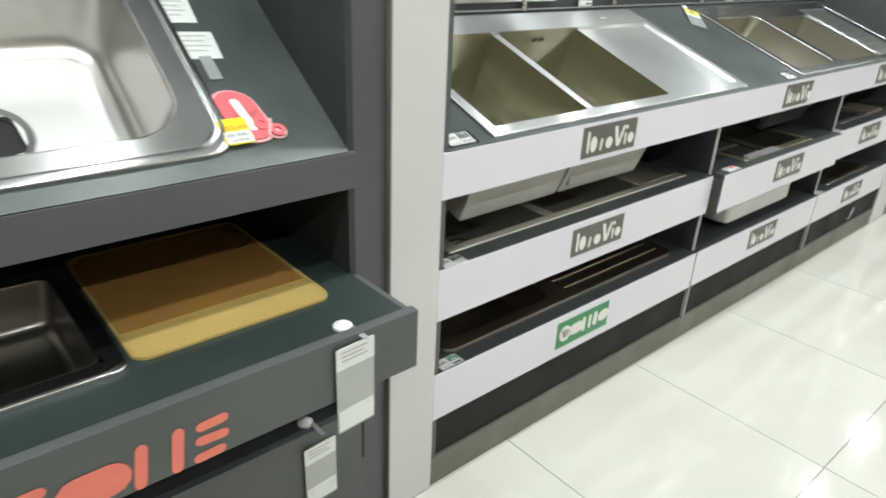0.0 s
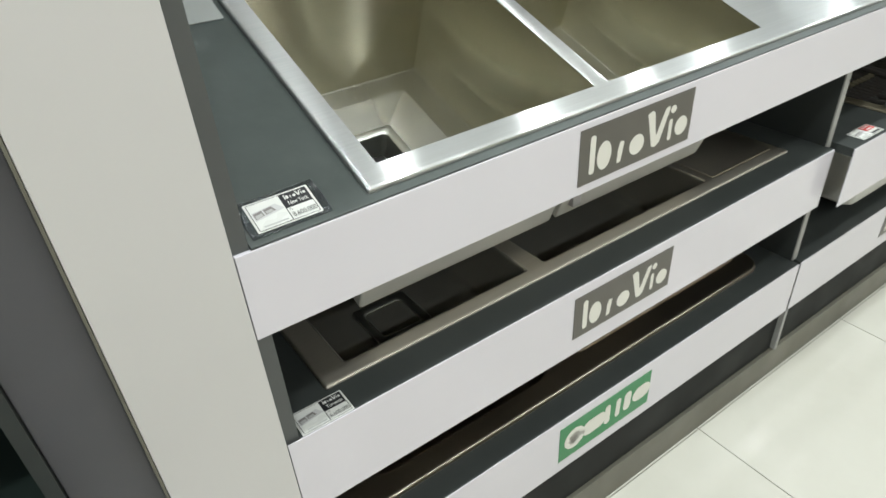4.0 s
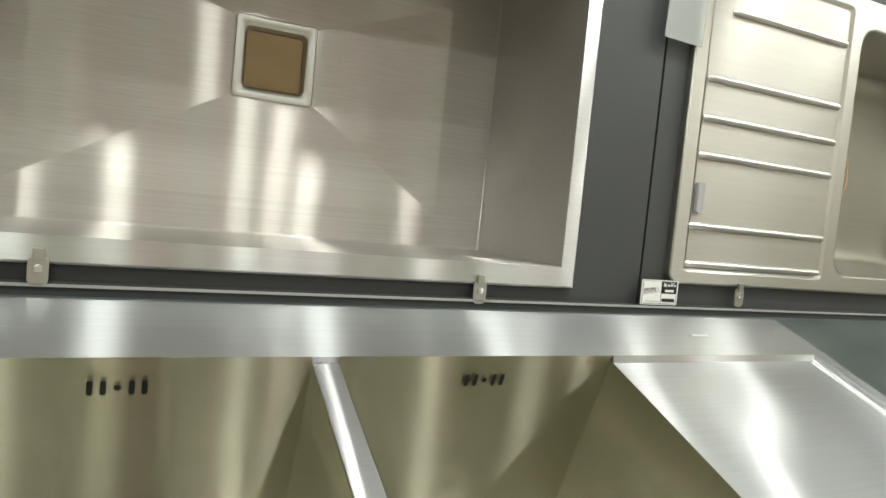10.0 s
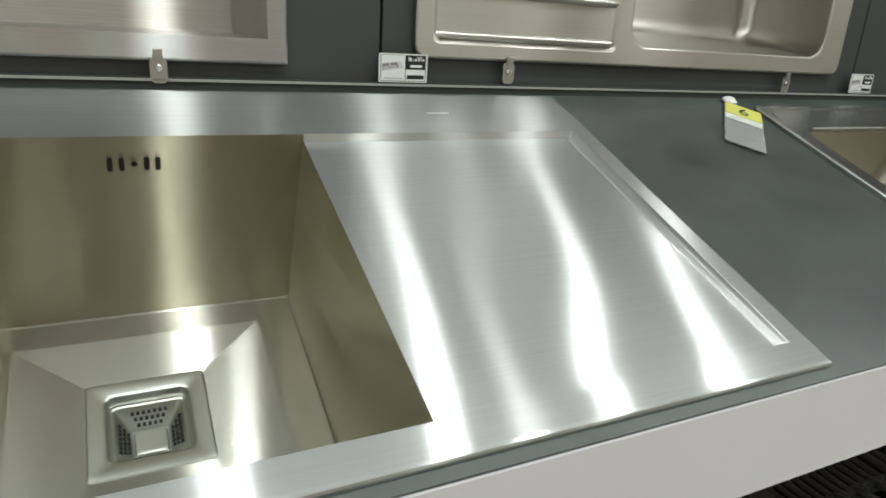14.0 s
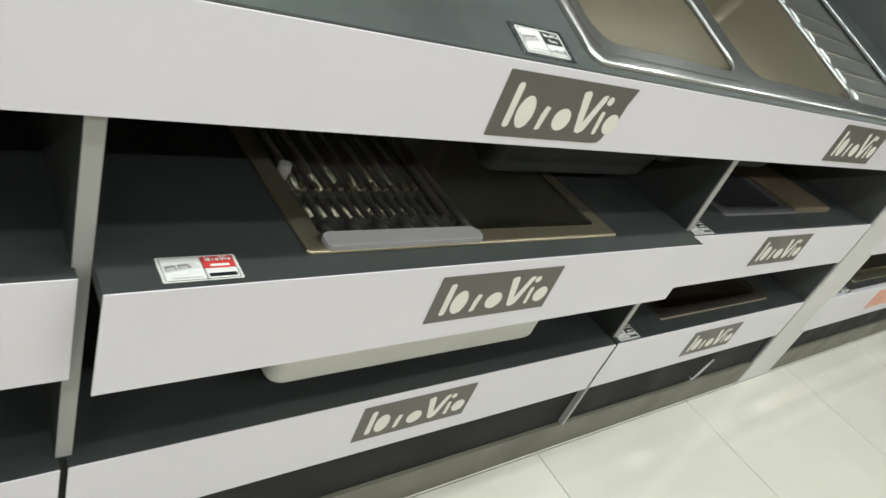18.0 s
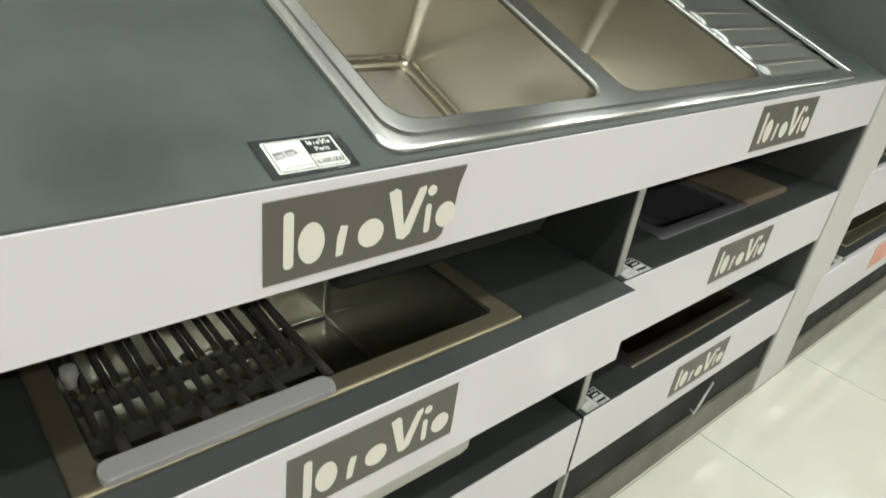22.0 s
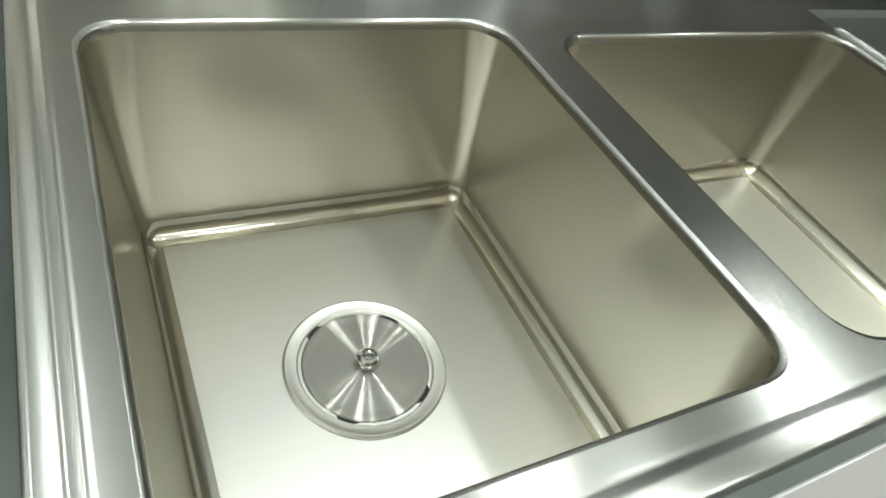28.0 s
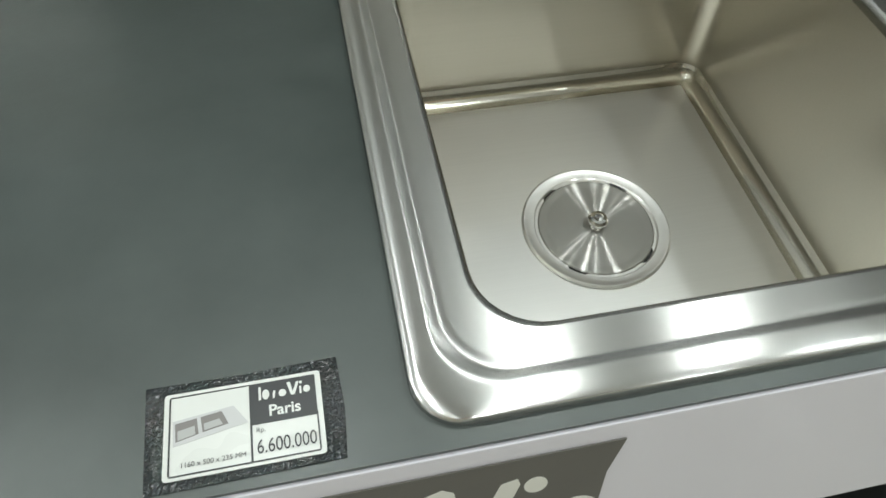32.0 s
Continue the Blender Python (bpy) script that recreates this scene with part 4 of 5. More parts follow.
def wall_sink_ribbed(m):
    """Pressed sink with ribbed drainer, hung in the display wall."""
    sink = thing("wall_hung_sink", m, "pale satin stainless sink with ribbed drainer hung on wall", "kitchen sink")
    rect = (1.053, 0.115, 1.918, 0.605)
    b, tr = (1.408, 0.142, 1.866, 0.560), (1.078, 0.134, 1.385, 0.585)
    bm, zt = deck(rect, [b, tr], 0.012, 0.018, [0.035, 0.01], 0.0, 8)
    part("deck", bm, WARM_STEEL, sink)
    part("bowl", soft_bowl(b, zt, 0.165, 0.035, 0.018, 0.03, (1.604, 0.336, 0.050)), WARM_STEEL, sink)
    part("waste_opening", lathe([(0.054, zt - 0.1655), (0.052, zt - 0.163), (0.047, zt - 0.164), (0.046, zt - 0.176), (0.0, zt - 0.176)], 40, 1.604, 0.336), TAN, sink, "open round waste")
    bm = bmesh.new()
    x0, y0, x1, y1 = tr
    lps = [loop(bm, rr(x0 + i, y0 + i, x1 - i, y1 - i, 0.01, 8), zt + z) for i, z in ((0, 0), (0.002, -0.0008), (0.006, -0.0035), (0.008, -0.004))]
    bm.faces.new(loft(bm, lps))
    part("drainer_tray", bm, WARM_STEEL, sink, "ribbed drainer")
    for y, xa in ((0.146, 0.008), (0.203, 0.004), (0.308, 0.012), (0.363, 0.012), (0.421, 0.012), (0.523, 0.046)):
        rib = tube([(x0 + xa, y, zt - 0.0070), (x0 + xa + 0.006, y, zt - 0.0026), (x1 - 0.014, y, zt - 0.0026), (x1 - 0.007, y, zt - 0.0070)], 0.0054, 14)
        part("drainer_rib", rib, PALE_SATIN, sink)
    part("overflow_cover", slab(rr(1.090, 0.222, 1.103, 0.268, 0.004, 4), zt - 0.004, zt + 0.001, 0.001), LIGHT_GREY, sink, "narrow pale overflow cover")
    return sink


def flat_sink(name, m, label, rect, bowls, radius, bowl_r, depth, mat, h=0.005, shell=None, inside=None):
    sink = thing(name, m, label, "kitchen sink")
    bm, zt = deck(rect, bowls, h, radius, [bowl_r] * len(bowls), 0.0, 6)
    part("deck", bm, mat, sink)
    for b in bowls:
        part("bowl", soft_bowl(b, zt, depth, bowl_r, 0.004, 0.012, None, 6), inside or mat, sink)
        if shell:
            underside(sink, (b[0] - 0.01, b[1] - 0.008, b[2] + 0.01, b[3] + 0.008), -0.021, depth - 0.01, shell)
    return sink, zt


double_bowl_folded()
double_bowl_pressed()
wall_sink_folded(MB, "brushed stainless single-bowl sink hung on dark wall")
wall_sink_ribbed(MB)
wall_sink_folded(MB @ pose(1.985, 0.012, 0), "brushed stainless sink hung at the end of the wall")

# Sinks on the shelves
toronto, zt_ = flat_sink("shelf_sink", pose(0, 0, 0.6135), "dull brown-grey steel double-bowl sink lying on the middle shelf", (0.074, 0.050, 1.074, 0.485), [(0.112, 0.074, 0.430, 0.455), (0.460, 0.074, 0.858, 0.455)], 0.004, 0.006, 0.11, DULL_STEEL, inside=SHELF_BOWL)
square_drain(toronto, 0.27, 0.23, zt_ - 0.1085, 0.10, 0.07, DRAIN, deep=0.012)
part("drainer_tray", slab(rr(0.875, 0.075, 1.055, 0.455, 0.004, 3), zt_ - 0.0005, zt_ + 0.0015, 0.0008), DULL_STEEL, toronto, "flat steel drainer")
low_sink, zt_ = flat_sink("shelf_sink", pose(0, 0, 0.3405), "bronze-toned pressed steel sink on the bottom shelf", (0.072, 0.045, 1.088, 0.450), [(0.115, 0.085, 0.520, 0.420)], 0.045, 0.05, 0.10, BRONZE, 0.008)
for i in range(7):
    y = 0.10 + i * 0.047
    part("drainer_rib", slab(rr(0.58, y - 0.006, 1.05, y + 0.006, 0.0055, 4), zt_ - 0.0005, zt_ + 0.003, 0.0014), BRONZE, low_sink)
grill_sink, zt_ = flat_sink("shelf_sink", pose(0, 0, 0.6195), "steel workstation sink with pull-out rack on the middle shelf", (1.369, 0.006, 1.909, 0.462), [(1.395, 0.033, 1.879, 0.430)], 0.006, 0.012, 0.235, GRILL_STEEL, 0.005, UNDER, GRILL_BOWL)
rack = thing("drying_rack", pose(0, 0, 0.612), "charcoal plastic bar rack lying in a steel sink", "drying rack")
for y, z in ((0.092, -0.014), (0.150, -0.013), (0.405, -0.004)):
    crest = [(1.402 + 0.24 * i / 48, 0.0025 + 0.0028 * math.cos(2 * math.pi * i / 4)) for i in range(49)]
    part("rack_rail", slab([(1.402, -0.010), (1.642, -0.010), *crest[::-1]], 0.0, 0.012), RAIL, rack, "", pose(0, y + 0.006, z, 90))
for i in range(8):
    x = 1.415 + i * 0.0300
    part("rack_bar", tube([(x - 0.005, 0.154, -0.013), (x - 0.005, 0.408, -0.004), (x + 0.005, 0.408, -0.004), (x + 0.005, 0.154, -0.013)], 0.0042, 8, True), RACK, rack)
for i in range(13):
    x = 1.412 + i * 0.0178
    part("rack_bar", tube([(x, 0.094, -0.012), (x, 0.12, -0.0115), (x, 0.150, -0.010)], 0.0046, 8), RACK, rack)
    part("bar_tip", tube([(x, 0.151, -0.0055), (x, 0.164, -0.0045)], 0.0042, 8), GRILL_STEEL, rack, "small brass-coloured bar end")
for i in range(5):
    x = 1.425 + i * 0.040
    part("rack_peg", tube([(x, 0.026, 0.006), (x, 0.055, -0.006), (x, 0.096, -0.012)], 0.0055, 8), RACK, rack)
part("rack_arm", tube([(1.640, 0.045, -0.004), (1.640, 0.16, 0.0), (1.636, 0.24, 0.010)], 0.0055, 8), RACK, rack)
part("rack_arm", tube([(1.622, 0.09, -0.006), (1.624, 0.20, 0.002), (1.628, 0.30, 0.030), (1.628, 0.36, 0.046)], 0.0065, 8), RACK, rack)
part("grip", lathe([(0.0, 0.0), (0.006, 0.0), (0.0065, 0.008), (0.009, 0.014), (0.008, 0.024), (0.0, 0.026)], 16), LIGHT_GREY, rack, "pale grey plastic grip", pose(1.408, 0.175, -0.006))
part("handle_board", slab(rr(1.392, 0.005, 1.622, 0.031, 0.009, 5), 0.0128, 0.0200, 0.002), LIGHT_GREY, rack, "light grey handle board")
cup = thing("strainer_cup", pose(1.624, 0.285, 0.3915), "small gold-rimmed strainer at the bottom of a sink", "strainer")
part("cup", lathe([(0.045, 0.0), (0.05, 0.01), (0.042, 0.012), (0.03, 0.004), (0.0, 0.003)], 32), BRONZE, cup)
mid_b, zt_ = flat_sink("shelf_sink", pose(0, 0, 0.6135), "black sink on the middle shelf beside a divider", (2.32, 0.055, 2.64, 0.45), [(2.345, 0.08, 2.615, 0.425)], 0.01, 0.02, 0.11, DARK)
bd = thing("chopping_board", pose(2.734, 0.15, 0.6135), "brown chopping board lying on a black shelf", "chopping board")
part("board", slab(rr(-0.097, -0.092, 0.097, 0.20, 0.006, 4), 0.0, 0.012, 0.002), WOOD, bd)
flat_sink("shelf_sink", pose(0, 0, 0.3405), "dull bronze-rimmed dark sink on the bottom shelf", (2.322, 0.035, 2.818, 0.44), [(2.350, 0.062, 2.790, 0.412)], 0.006, 0.012, 0.10, BRONZE)
# Charcoal counter
a_sink = thing("kitchen_sink", MA, "satin stainless sink with rounded corners on sloping board", "kitchen sink")
ra = (-1.36, 0.035, -0.405, 0.525)
bm, zt_ = deck(ra, [(-0.885, 0.085, -0.462, 0.485)], 0.009, 0.045, [0.085], 0.014, 8)
part("deck", bm, SATIN_DECK, a_sink)
lip, walls, cove, flat = soft_bowl((-0.885, 0.085, -0.462, 0.485), zt_, 0.16, 0.085, 0.02, 0.035, (-0.715, 0.257, 0.062), 8, None, None, True)
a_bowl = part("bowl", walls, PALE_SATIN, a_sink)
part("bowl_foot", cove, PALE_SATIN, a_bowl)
# Paler than the walls: the lit look of the floor is in its colour
part("bowl_floor", flat, SATIN_LIT, a_bowl)
part("bowl_lip", lip, SATIN_DECK, a_bowl, "bright rounded lip")
part("waste_ring", lathe([(0.075, 0.001), (0.073, 0.003), (0.062, 0.002), (0.060, -0.012), (0.0, -0.014)], 40, -0.715, 0.257), POLISHED, a_sink, "round waste opening", pose(0, 0, zt_ - 0.16))
part("waste_hole", lathe([(0.0595, -0.010), (0.0, -0.010)], 40, -0.715, 0.257), DARKHOLE, a_sink, "", pose(0, 0, zt_ - 0.16))
b_sink = thing("kitchen_sink", pose(0, 0, 0.6725), "dark bronze sink on the lower charcoal counter", "kitchen sink")
bm, zt_ = deck((-1.29, -0.070, -0.640, 0.345), [(-0.965, -0.034, -0.668, 0.302)], 0.008, 0.025, [0.025], 0.008, 6)
part("deck", bm, POLISHED, b_sink)
part("bowl", soft_bowl((-0.965, -0.034, -0.668, 0.302), zt_, 0.09, 0.025, 0.01, 0.02), DARK_STEEL, b_sink)
gold = thing("drainer_lid", pose(0, 0, 0.6725), "gold and brown drainer tray with rounded rim on charcoal counter", "drainer tray")
bm = bmesh.new()
lps = [loop(bm, rr(-0.633 + i, -0.058 + i, -0.296 - i, 0.360 - i, max(0.026 - i, 0.012), 8), z) for i, z in ((0, 0), (0, 0.004), (0.001, 0.006), (0.003, 0.0065), (0.006, 0.005))]
last = loft(bm, lps)
part("rim", bm, GOLD, gold, "rolled gold rim")
part("plate", slab(rr(-0.6265, -0.0515, -0.3025, 0.3535, 0.0195, 8), 0.0, 0.0050), GOLD, gold, "smooth gold plate")
# Two thin brown sheets over all but the plate's front strip
part("cover", slab(rr(-0.6265, 0.028, -0.3065, 0.160, 0.003, 3), 0.0052, 0.0068, 0.0007), BROWN_SHEET, gold, "thin glossy brown sheet on the gold plate")
part("cover", slab(rr(-0.6265, 0.161, -0.3065, 0.3500, 0.003, 3), 0.0052, 0.0062, 0.0007), BROWN_SHEET, gold, "thin glossy brown sheet on the gold plate")


# ---- signs, price cards and small things ----
MF = lambda x, z, y=-0.0012: pose(x, y, z, 90)   # upright on a fascia: x along, y up, z towards the aisle


def stroke(pts, w, n=6):
    """A flat rounded stroke along a line of points."""
    bm = bmesh.new()
    left, right = [], []
    P = [Vector((x, y)) for x, y in pts]
    for i, p in enumerate(P):
        d = (P[min(i + 1, len(P) - 1)] - P[max(i - 1, 0)]).normalized()
        k = Vector((-d.y, d.x)) * w / 2
        left.append(p + k)
        right.append(p - k)
    d0, d1 = (P[1] - P[0]).normalized(), (P[-1] - P[-2]).normalized()
    cap = lambda c, a0: [(c.x + w / 2 * math.cos(a0 + math.pi * i / n), c.y + w / 2 * math.sin(a0 + math.pi * i / n)) for i in range(1, n)]
    a1, a0 = math.atan2(d1.y, d1.x), math.atan2(d0.y, d0.x)
    out = [tuple(p) for p in right] + cap(P[-1], a1 - math.pi / 2) + [tuple(p) for p in left[::-1]] + cap(P[0], a0 + math.pi / 2)
    bm.faces.new(loop(bm, out, 0.0))
    bmesh.ops.triangulate(bm, faces=bm.faces)
    return bm


def arc(cx, cy, rx, ry, a, b, n=12):
    return [(cx + rx * math.cos(radians(a + (b - a) * i / n)), cy + ry * math.sin(radians(a + (b - a) * i / n))) for i in range(n + 1)]


# The maker's mark as plain blobs, bars and a chevron, in a box 1 wide and 0.36 high
oval = lambda cx, cy, rx, ry, n=20: [(cx + rx * math.cos(2 * math.pi * i / n), cy + ry * math.sin(2 * math.pi * i / n)) for i in range(n)]
MARK = [
    rr(0.082, 0.058, 0.126, 0.304, 0.020, 4),
    oval(0.204, 0.150, 0.060, 0.092),
    [(0.318, 0.058), (0.352, 0.062), (0.372, 0.190), (0.338, 0.198), (0.322, 0.150)],
    oval(0.488, 0.130, 0.066, 0.066),
    [(0.566, 0.298), (0.606, 0.312), (0.630, 0.296), (0.662, 0.128), (0.730, 0.292), (0.766, 0.300), (0.772, 0.280), (0.700, 0.080), (0.664, 0.058), (0.628, 0.070)],
    rr(0.778, 0.062, 0.812, 0.205, 0.015, 4),
    oval(0.806, 0.268, 0.026, 0.026),
    oval(0.902, 0.132, 0.060, 0.064),
]


def mark_shapes(parent, x, y, w, z, mat):
    for pts in MARK:
        part("mark_shape", slab([(px * w + x, py * w + y) for px, py in pts], z - 0.0001, z), mat, parent)


def brand_sign(x, z, y=-0.0012, w=0.221, h=0.0785, torn=False):
    s = thing("sign_plate", MF(x, z, y), "taupe vinyl sign with pale brush-shaped mark" + (", torn at its end" if torn else ""), "sign", "signs on the fascias")
    pts = [(0, 0), (w * (0.93 if torn else 1), 0), (w, h), (0, h)]
    if torn:
        pts = [(0, 0), (w * 0.80, 0.0), (w * 0.865, 0.001), (w * 0.895, 0.006), (w * 0.905, 0.016), (w * 0.93, 0.020), (w * 0.935, 0.030), (w * 0.955, 0.036), (w * 0.965, h * 0.72), (w, h), (0, h)]
    part("plate", slab(pts, 0.0, 0.0008), SIGN_GREY, s)
    mark_shapes(s, 0.0, -0.001, w, 0.0011, SIGN_WHITE)
    return s


SIGNS = [(0.441, 0.787, 0), (0.453, 0.5175, 0), (1.533, 0.785, 1), (1.541, 0.245, 0), (2.405, 0.787, 0), (2.434, 0.520, 0), (2.444, 0.238, 0)]
for x, z, torn in SIGNS:
    brand_sign(x, z, torn=bool(torn))
brand_sign(1.542, 0.524, -0.0312)

green = thing("sign_plate", MF(0.440, 0.236), "green vinyl sign with pale plain shapes", "sign", "signs on the fascias")
part("plate", slab([(0, 0), (0.232, 0), (0.232, 0.084), (0, 0.084)], 0.0, 0.0008), SIGN_GREEN, green)
for pts, wd in (
        (arc(0.036, 0.042, 0.020, 0.020, 0, 350), 0.010), ([(0.072, 0.042), (0.098, 0.043)], 0.036), ([(0.118, 0.026), (0.118, 0.060)], 0.014),
        ([(0.145, 0.026), (0.146, 0.060)], 0.012), ([(0.170, 0.030), (0.171, 0.058)], 0.019), ([(0.202, 0.042), (0.216, 0.043)], 0.036)):
    bm = stroke(pts, wd)
    for v in bm.verts:
        v.co.z = 0.0011
    part("mark_shape", bm, SIGN_WHITE, green)

orange = thing("sign_plate", MF(3.62, 0.225), "faded orange vinyl sign on a far fascia", "sign", "signs on the fascias")
part("plate", slab([(0, 0), (0.24, 0), (0.24, 0.085), (0, 0.085)], 0.0, 0.0008), ORANGE, orange)

red = thing("brand_lettering", MF(-0.987, 0.5635, -0.1905) @ Matrix.Scale(0.834, 4), "red slanted plain shapes on a charcoal drawer front", "sign")
for pts, wd in (
        ([(0.10, 0.010), (0.13, 0.080)], 0.026), ([(0.165, 0.074), (0.232, 0.076)], 0.020), ([(0.162, 0.014), (0.228, 0.014)], 0.020), ([(0.165, 0.044), (0.230, 0.045)], 0.014),
        ([(0.278, 0.044), (0.326, 0.045)], 0.062), ([(0.366, 0.012), (0.376, 0.078)], 0.020), ([(0.425, 0.012), (0.434, 0.080)], 0.020),
        ([(0.472, 0.074), (0.510, 0.076)], 0.019), ([(0.468, 0.046), (0.508, 0.044)], 0.019), ([(0.462, 0.012), (0.500, 0.014)], 0.019)):
    bm = stroke(pts, wd)
    for v in bm.verts:
        v.co.z = 0.0008
    part("mark_shape", bm, RED_LETTER, red)


def price_card(m, label, name_text=None, price=None, size_text=None, film=True, accent=INK, w=0.068, h=0.0385):
    c = thing("price_card", m, label, "price card", "price cards")
    if film:
        fp = [(-0.0075, -0.0045), (w + 0.008, -0.0035), (w + 0.0095, h * 0.5), (w + 0.008, h + 0.0055), (w * 0.5, h + 0.0045), (-0.0085, h + 0.0050)]
        part("film", slab(fp, 0.0, 0.0006), FILM, c, "black crinkled adhesive film")
    part("card", slab(rr(0, 0, w, h, 0.0015, 3), 0.0006, 0.0012), CARD, c)
    z = 0.0015
    f = lambda x0, y0, x1, y1, mat, r=0.0004, zz=z, nm="print": part(nm, slab(rr(x0 * w, y0 * h, x1 * w, y1 * h, r, 3), zz - 0.0002, zz), mat, c)
    f(0.545, 0.46, 0.965, 0.955, accent)
    for x0, y0, x1, y1 in ((0.535, 0.04, 0.548, 0.955), (0.04, 0.035, 0.965, 0.052), (0.04, 0.945, 0.545, 0.958), (0.032, 0.05, 0.042, 0.95), (0.958, 0.05, 0.968, 0.50)):
        f(x0, y0, x1, y1, INK)
    shape = lambda pts: [(x * w, y * h) for x, y in pts]
    part("print", slab(shape([(0.06, 0.373), (0.525, 0.51), (0.435, 0.737), (0.055, 0.665)]), z - 0.0002, z), CARD_PALE, c, "grey product picture")
    for bowl_, base_ in (([(0.077, 0.42), (0.217, 0.475), (0.205, 0.66), (0.070, 0.63)], [(0.090, 0.432), (0.197, 0.472), (0.192, 0.575), (0.088, 0.54)]), ([(0.242, 0.485), (0.402, 0.535), (0.360, 0.695), (0.228, 0.665)], [(0.252, 0.50), (0.368, 0.538), (0.345, 0.61), (0.250, 0.58)])):
        part("print", slab(shape(bowl_), z, z + 0.0002), CARD_DARK, c)
        part("print", slab(shape(base_), z + 0.0002, z + 0.0004), CARD_GREY, c)
    mark_shapes(c, 0.565 * w, 0.70 * h, 0.38 * w, z + 0.0003, CARD)
    if name_text:
        words(name_text, 0.135 * h, CARD, c, 0.66 * w if len(name_text) < 6 else 0.61 * w, 0.53 * h, z + 0.0003, width=0.20 * w if len(name_text) < 6 else 0.31 * w, bold=0.02)
    else:
        f(0.64, 0.53, 0.88, 0.62, CARD, zz=z + 0.0003)
    if price:
        words("Rp.", 0.075 * h, INK, c, 0.575 * w, 0.345 * h, z + 0.0003)
        words(price, 0.16 * h, INK, c, 0.575 * w, 0.12 * h, z + 0.0003, width=0.37 * w)
    else:
        f(0.575, 0.12, 0.93, 0.26, INK)
    if size_text:
        words(size_text, 0.055 * h, INK, c, 0.115 * w, 0.12 * h, z + 0.0003, width=0.39 * w)
    else:
        f(0.12, 0.12, 0.49, 0.16, CARD_GREY)
    return c


price_card(MS @ pose(1.5525, 0.0085, 0.0002), "white price card on black film on dark worktop", "Paris", "6.600.000", "1160 x 500 x 235 MM")
price_card(MS @ pose(0.030, 0.0115, 0.0002), "white price card on black film beside a double sink", "New York", "8.600.000", None)
price_card(pose(0.020, 0.001, 0.6135), "white price card on the black middle shelf", "Toronto", "6.600.000", None, film=False)
price_card(pose(0.030, 0.004, 0.3405), "white and green price card on the bottom shelf", None, None, None, False, SIGN_GREEN)
price_card(pose(1.214, -0.022, 0.6195), "white and red price card on the pulled-out shelf", None, None, None, False, RED, 0.076, 0.036)
price_card(pose(2.142, 0.004, 0.6135), "white price card at a shelf divider", None, None, None, False)
price_card(pose(2.142, 0.004, 0.3405), "white price card at a shelf divider", None, None, None, False)
price_card(MB @ pose(1.003, 0.0835, 0.0128), "white price card standing on the wall ledge", None, None, None, False, INK, 0.068, 0.036)
price_card(MB @ pose(1.960, 0.0835, 0.0128), "white price card standing on the wall ledge", None, None, None, False, INK, 0.068, 0.036)
price_card(MB @ pose(0.050, 0.0835, 0.0128), "white price card standing on the wall ledge", None, None, None, False, INK, 0.068, 0.036)
price_card(pose(3.30, 0.004, 0.324), "white price card on a far shelf", None, None, None, False)


def hanging_tag(m, label, w=0.066, h=0.115, top=CARD, band=None, cup=True, sleeve=CLEAR):
    """A clear sleeve with a paper header, hung from a suction cup."""
    g = thing("hanging_tag", m, label, "price tag", "hanging tags")
    part("sleeve", slab(rr(-w / 2, -h, w / 2, 0.0, 0.003, 3), 0.0, 0.0012), sleeve, g, "clear grey sleeve")
    part("header", slab(rr(-w / 2, -0.040, w / 2, 0.0, 0.002, 3), 0.0014, 0.0022), top, g, "white paper header")
    for k in range(3):
        part("print", box(-w * 0.36, -0.010 - k * 0.008, 0.0023, w * (0.30 - 0.1 * (k % 2)), -0.007 - k * 0.008, 0.0026), band or CARD_GREY, g)
    if cup:
        part("suction_cup", lathe([(0.0155, 0.0), (0.015, 0.003), (0.009, 0.006), (0.005, 0.009), (0.0, 0.010)], 24), RUBBER_WHITE, g, "white suction cup", pose(-0.008, 0.050, 0))
        part("hook", tube([(-0.008, 0.050, 0.008), (-0.003, 0.022, 0.010), (0, 0.0, 0.004)], 0.0014, 6), CLEAR, g)
    return g


hanging_tag(MS @ pose(0.111, 0.476, 0.001, 0, 0, -2), "clear price sleeve with suction cup on worktop", 0.066, 0.128)
six = thing("hanging_tag", MS @ pose(1.630, 0.497, 0.004, 0, 0, -43), "yellow and white tag in clear sleeve at sink corner", "price tag", "hanging tags")
part("sleeve", slab(rr(-0.031, -0.158, 0.031, 0.002, 0.003, 3), 0.0, 0.0012), CLEAR, six, "clear grey sleeve")
part("header", slab(rr(-0.030, -0.066, 0.030, 0.0, 0.002, 3), 0.0014, 0.0020), CARD, six)
part("header", slab(rr(-0.030, -0.045, 0.030, 0.001, 0.002, 3), 0.0022, 0.0028), YELLOW, six, "yellow paper header")
words("6", 0.026, INK, six, -0.008, -0.036, 0.0032)
part("suction_cup", lathe([(0.0125, 0.0), (0.012, 0.003), (0.006, 0.007), (0.0, 0.008)], 24), RUBBER_WHITE, six, "white suction cup", pose(-0.022, 0.016, 0))
hanging_tag(MB @ pose(1.030, 0.596, 0.0165, 0, 0, -2), "clear price sleeve on the dark wall panel", 0.070, 0.138)
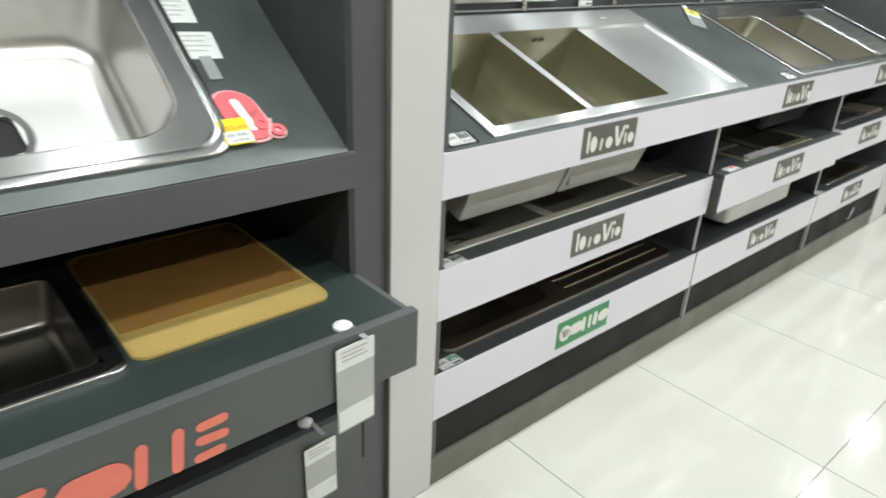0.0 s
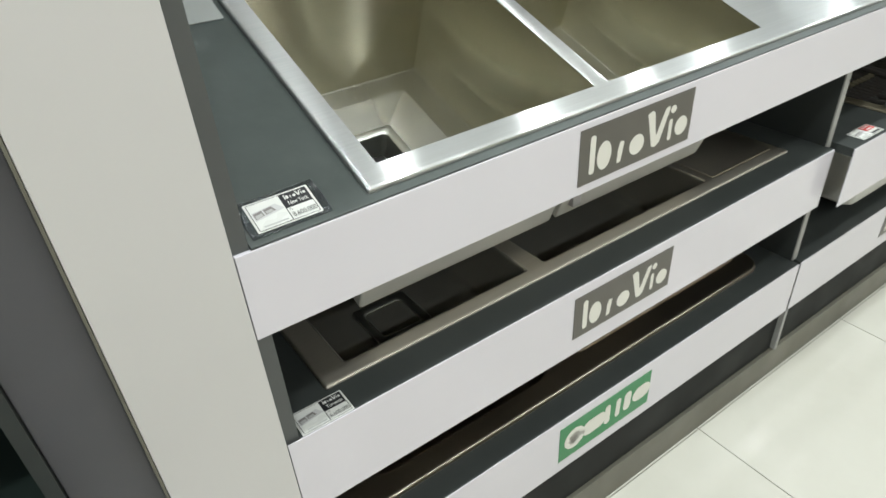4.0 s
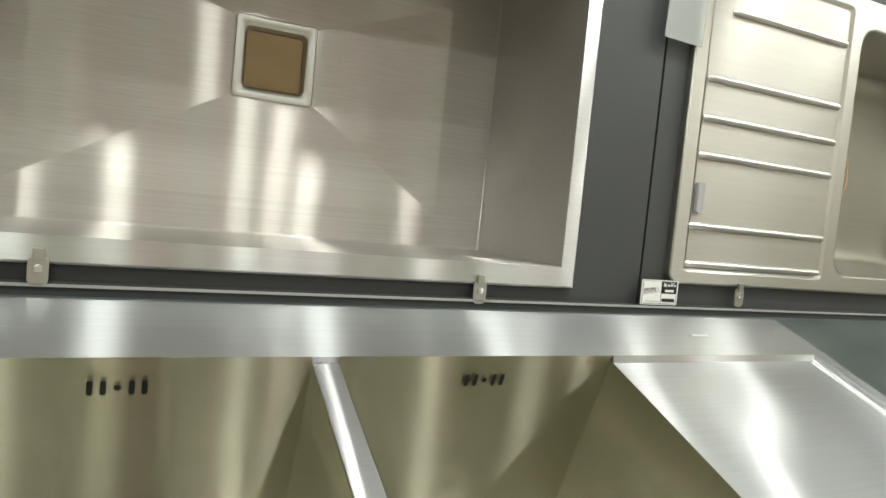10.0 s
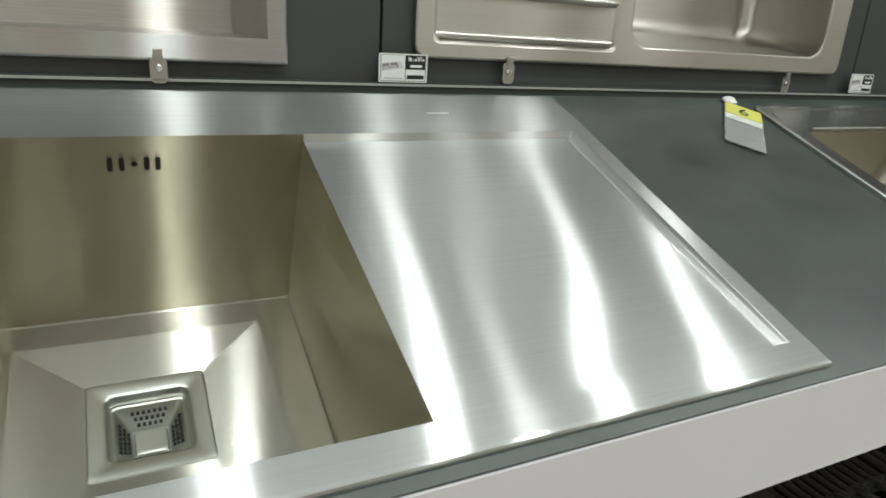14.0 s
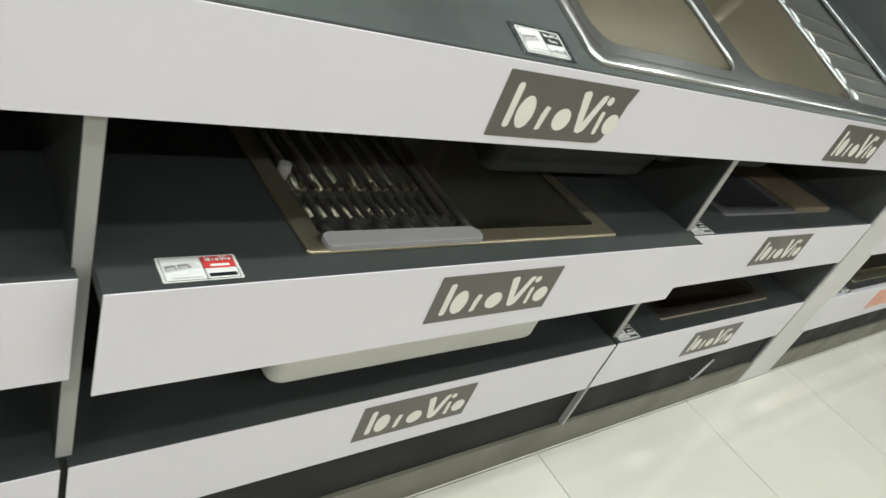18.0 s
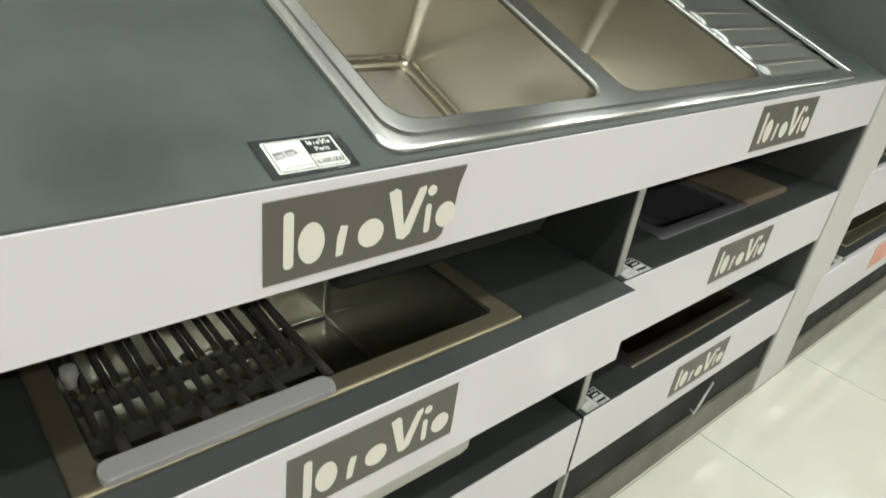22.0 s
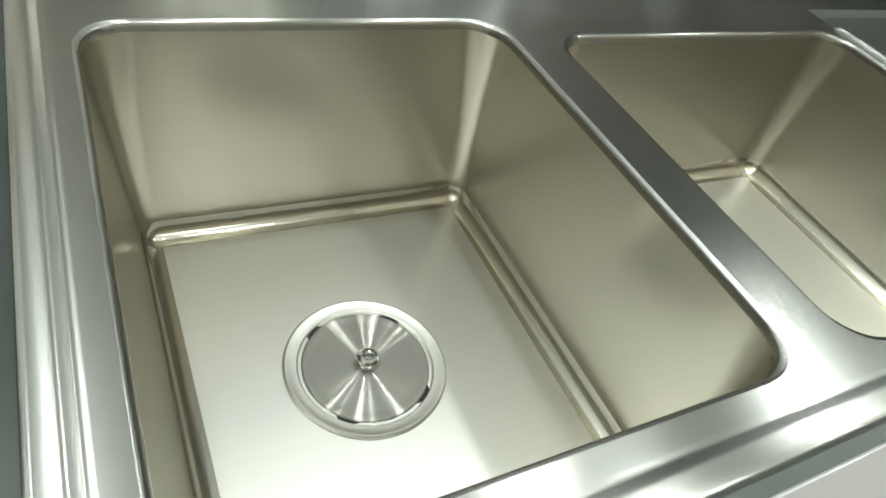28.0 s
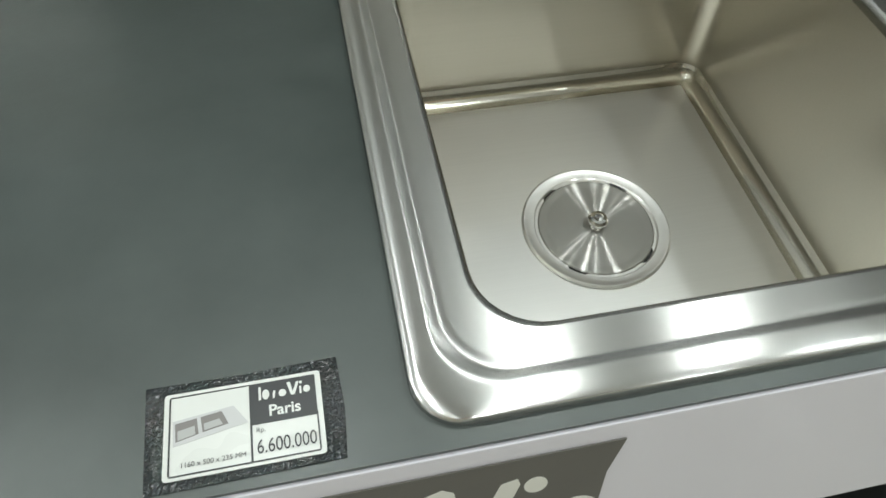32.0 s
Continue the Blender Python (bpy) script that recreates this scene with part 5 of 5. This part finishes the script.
for x, y, z, h in ((-0.340, -0.1935, 0.667, 0.165), (-0.311, -0.0095, 0.318, 0.15)):
    g = hanging_tag(pose(x, y, z, 90, 0, 4), "clear price sleeve hanging on charcoal drawer front", 0.076, h, cup=False, sleeve=PALE_SLEEVE)
    part("footer", slab(rr(-0.036, -h + 0.004, 0.036, -h + 0.045, 0.002, 3), 0.0014, 0.0022), CARD, g, "white paper footer")
for x, y, z in ((-0.335, -0.150, 0.6725), (-0.323, 0.024, 0.3525)):
    k = thing("suction_cup", pose(x, y, z), "white suction cup on charcoal counter board", "suction cup")
    part("cup", lathe([(0.0165, 0.0), (0.016, 0.004), (0.009, 0.008), (0.005, 0.011), (0.0, 0.012)], 28), RUBBER_WHITE, k)
    part("strap", box(0.004, -0.055, 0.002, 0.014, 0.0, 0.0045), CLEAR, k)

# Labels and the red nought-per-cent tag on the charcoal slope
for x, y in ((-0.395, 0.370), (-0.385, 0.280)):
    lab = thing("label_card", MA @ pose(x, y, 0.0006, 0, 0, -4), "white printed label on dark sloping board", "label", "labels on the slope")
    part("card", slab(rr(-0.034, -0.036, 0.040, 0.030, 0.001, 2), 0.0, 0.0008), CARD, lab)
    for k in range(4):
        part("print", box(-0.026, 0.018 - k * 0.012, 0.0009, 0.028 - 0.01 * (k % 2), 0.021 - k * 0.012, 0.0012), CARD_GREY, lab)
disc = thing("discount_tag", MA @ pose(-0.374, 0.098, 0.001), "red nought per cent tag with yellow price card", "price tag")
part("strap", slab(rr(-0.016, 0.095, 0.006, 0.150, 0.002, 2), 0.001, 0.002), CLEAR, disc, "clear strap")
bm = bmesh.new()
sh = lambda pts: [(x - 0.14 * y, y) for x, y in pts]
o1, i1 = sh(rr(-0.029, -0.046, 0.037, 0.062, 0.031, 8)), sh(rr(-0.003, -0.028, 0.013, 0.044, 0.008, 8))
part("backing", slab(sh(rr(-0.034, -0.051, 0.042, 0.067, 0.036, 8)), 0.0005, 0.0030), PINK, disc, "pale pink backing")
o0, i0 = loop(bm, o1, 0.006), loop(bm, i1, 0.006)
bridge(bm, o0, i0)
d0 = loop(bm, o1, 0.002)
bridge(bm, d0, o0)
part("nought", bm, CORAL, disc, "red plastic nought")
part("nought_core", slab(i1, 0.0024, 0.0064), CARD, disc)
for cx, cy in ((0.025, -0.016), (0.047, -0.033)):
    part("per_cent_backing", slab(oval(cx, cy, 0.0165, 0.0165), 0.0005, 0.0032), PINK, disc)
    part("per_cent_ring", lathe([(0.0130, 0.003), (0.0130, 0.0075), (0.0060, 0.0075), (0.0060, 0.003)], 24, cx, cy), CORAL, disc)
bm = stroke([(0.029, -0.040), (0.043, -0.010)], 0.005)
for v in bm.verts:
    v.co.z = 0.0078
part("per_cent_bar", bm, PINK, disc)
part("price_tag", slab(rr(-0.048, -0.052, 0.000, 0.002, 0.006, 4), 0.0070, 0.0078), LEMON, disc, "yellow card")
part("price_strip", slab(rr(-0.046, -0.050, -0.001, -0.026, 0.003, 3), 0.0081, 0.0086), CARD, disc)
words("CICILAN", 0.008, RED, disc, -0.044, -0.022, 0.0083, width=0.040)
words("501.500,-", 0.007, INK, disc, -0.043, -0.038, 0.0089, width=0.038)
words("x 6 Bulan", 0.005, INK, disc, -0.038, -0.047, 0.0089, width=0.028)

# Steel clips under the wall sinks
def clip(x, y):
    c = thing("sink_clip", MB @ pose(x, y, 0.0125), "small steel clip holding a wall-hung sink", "clip", "sink clips")
    part("plate", slab(rr(-0.009, -0.017, 0.009, 0.012, 0.006, 5), 0.0, 0.002, 0.0006), DRAIN, c)
    part("screw", lathe([(0.0042, 0.002), (0.004, 0.004), (0.0, 0.0048)], 16), STEEL_DECK, c)
    part("hook", box(-0.005, 0.008, 0.001, 0.005, 0.020, 0.0045, 0.0008), DRAIN, c)


for x, y in ((0.262, 0.096), (0.743, 0.093), (1.197, 0.102), (1.778, 0.097)):
    clip(x, y)
# Wire handle on the kick panel and grid on the far shelf
hk = thing("wire_handle", pose(2.60, 0.008, 0.13), "bent white wire handle on the black kick panel", "handle")
part("wire", tube([(0.10, 0.0, 0.03), (0.0, -0.022, 0.018), (-0.012, -0.022, 0.004), (0.015, -0.004, -0.012)], 0.0028, 8), LIGHT_GREY, hk)
far_sink, zt_ = flat_sink("shelf_sink", pose(0, 0, 0.324), "steel sink on a far bottom shelf", (3.45, 0.04, 4.15, 0.45), [(3.48, 0.07, 4.12, 0.42)], 0.01, 0.02, 0.004, STEEL, 0.006)
flat_sink("shelf_sink", pose(0, 0, 0.627), "steel sink on a far middle shelf", (3.35, 0.04, 4.10, 0.45), [(3.38, 0.07, 4.07, 0.42)], 0.01, 0.02, 0.004, STEEL, 0.006)

# ---- floor tiles ----
T, J = 0.607, 0.0022
tile_me = finish(box(J / 2, J / 2, -0.0058, T - J / 2, T - J / 2, 0.0, 0.0008), "tile", TILE)
for i in range(-6, 16):
    for j in range(-9, 2):
        x, y = 0.283 + i * T, -0.002 + (j - 1) * T + T
        if x > XL and x + T < XR and y > YF:
            tl = new("tile", tile_me)
            tl.parent = floor
            tl.location = (x, y, 0.0)
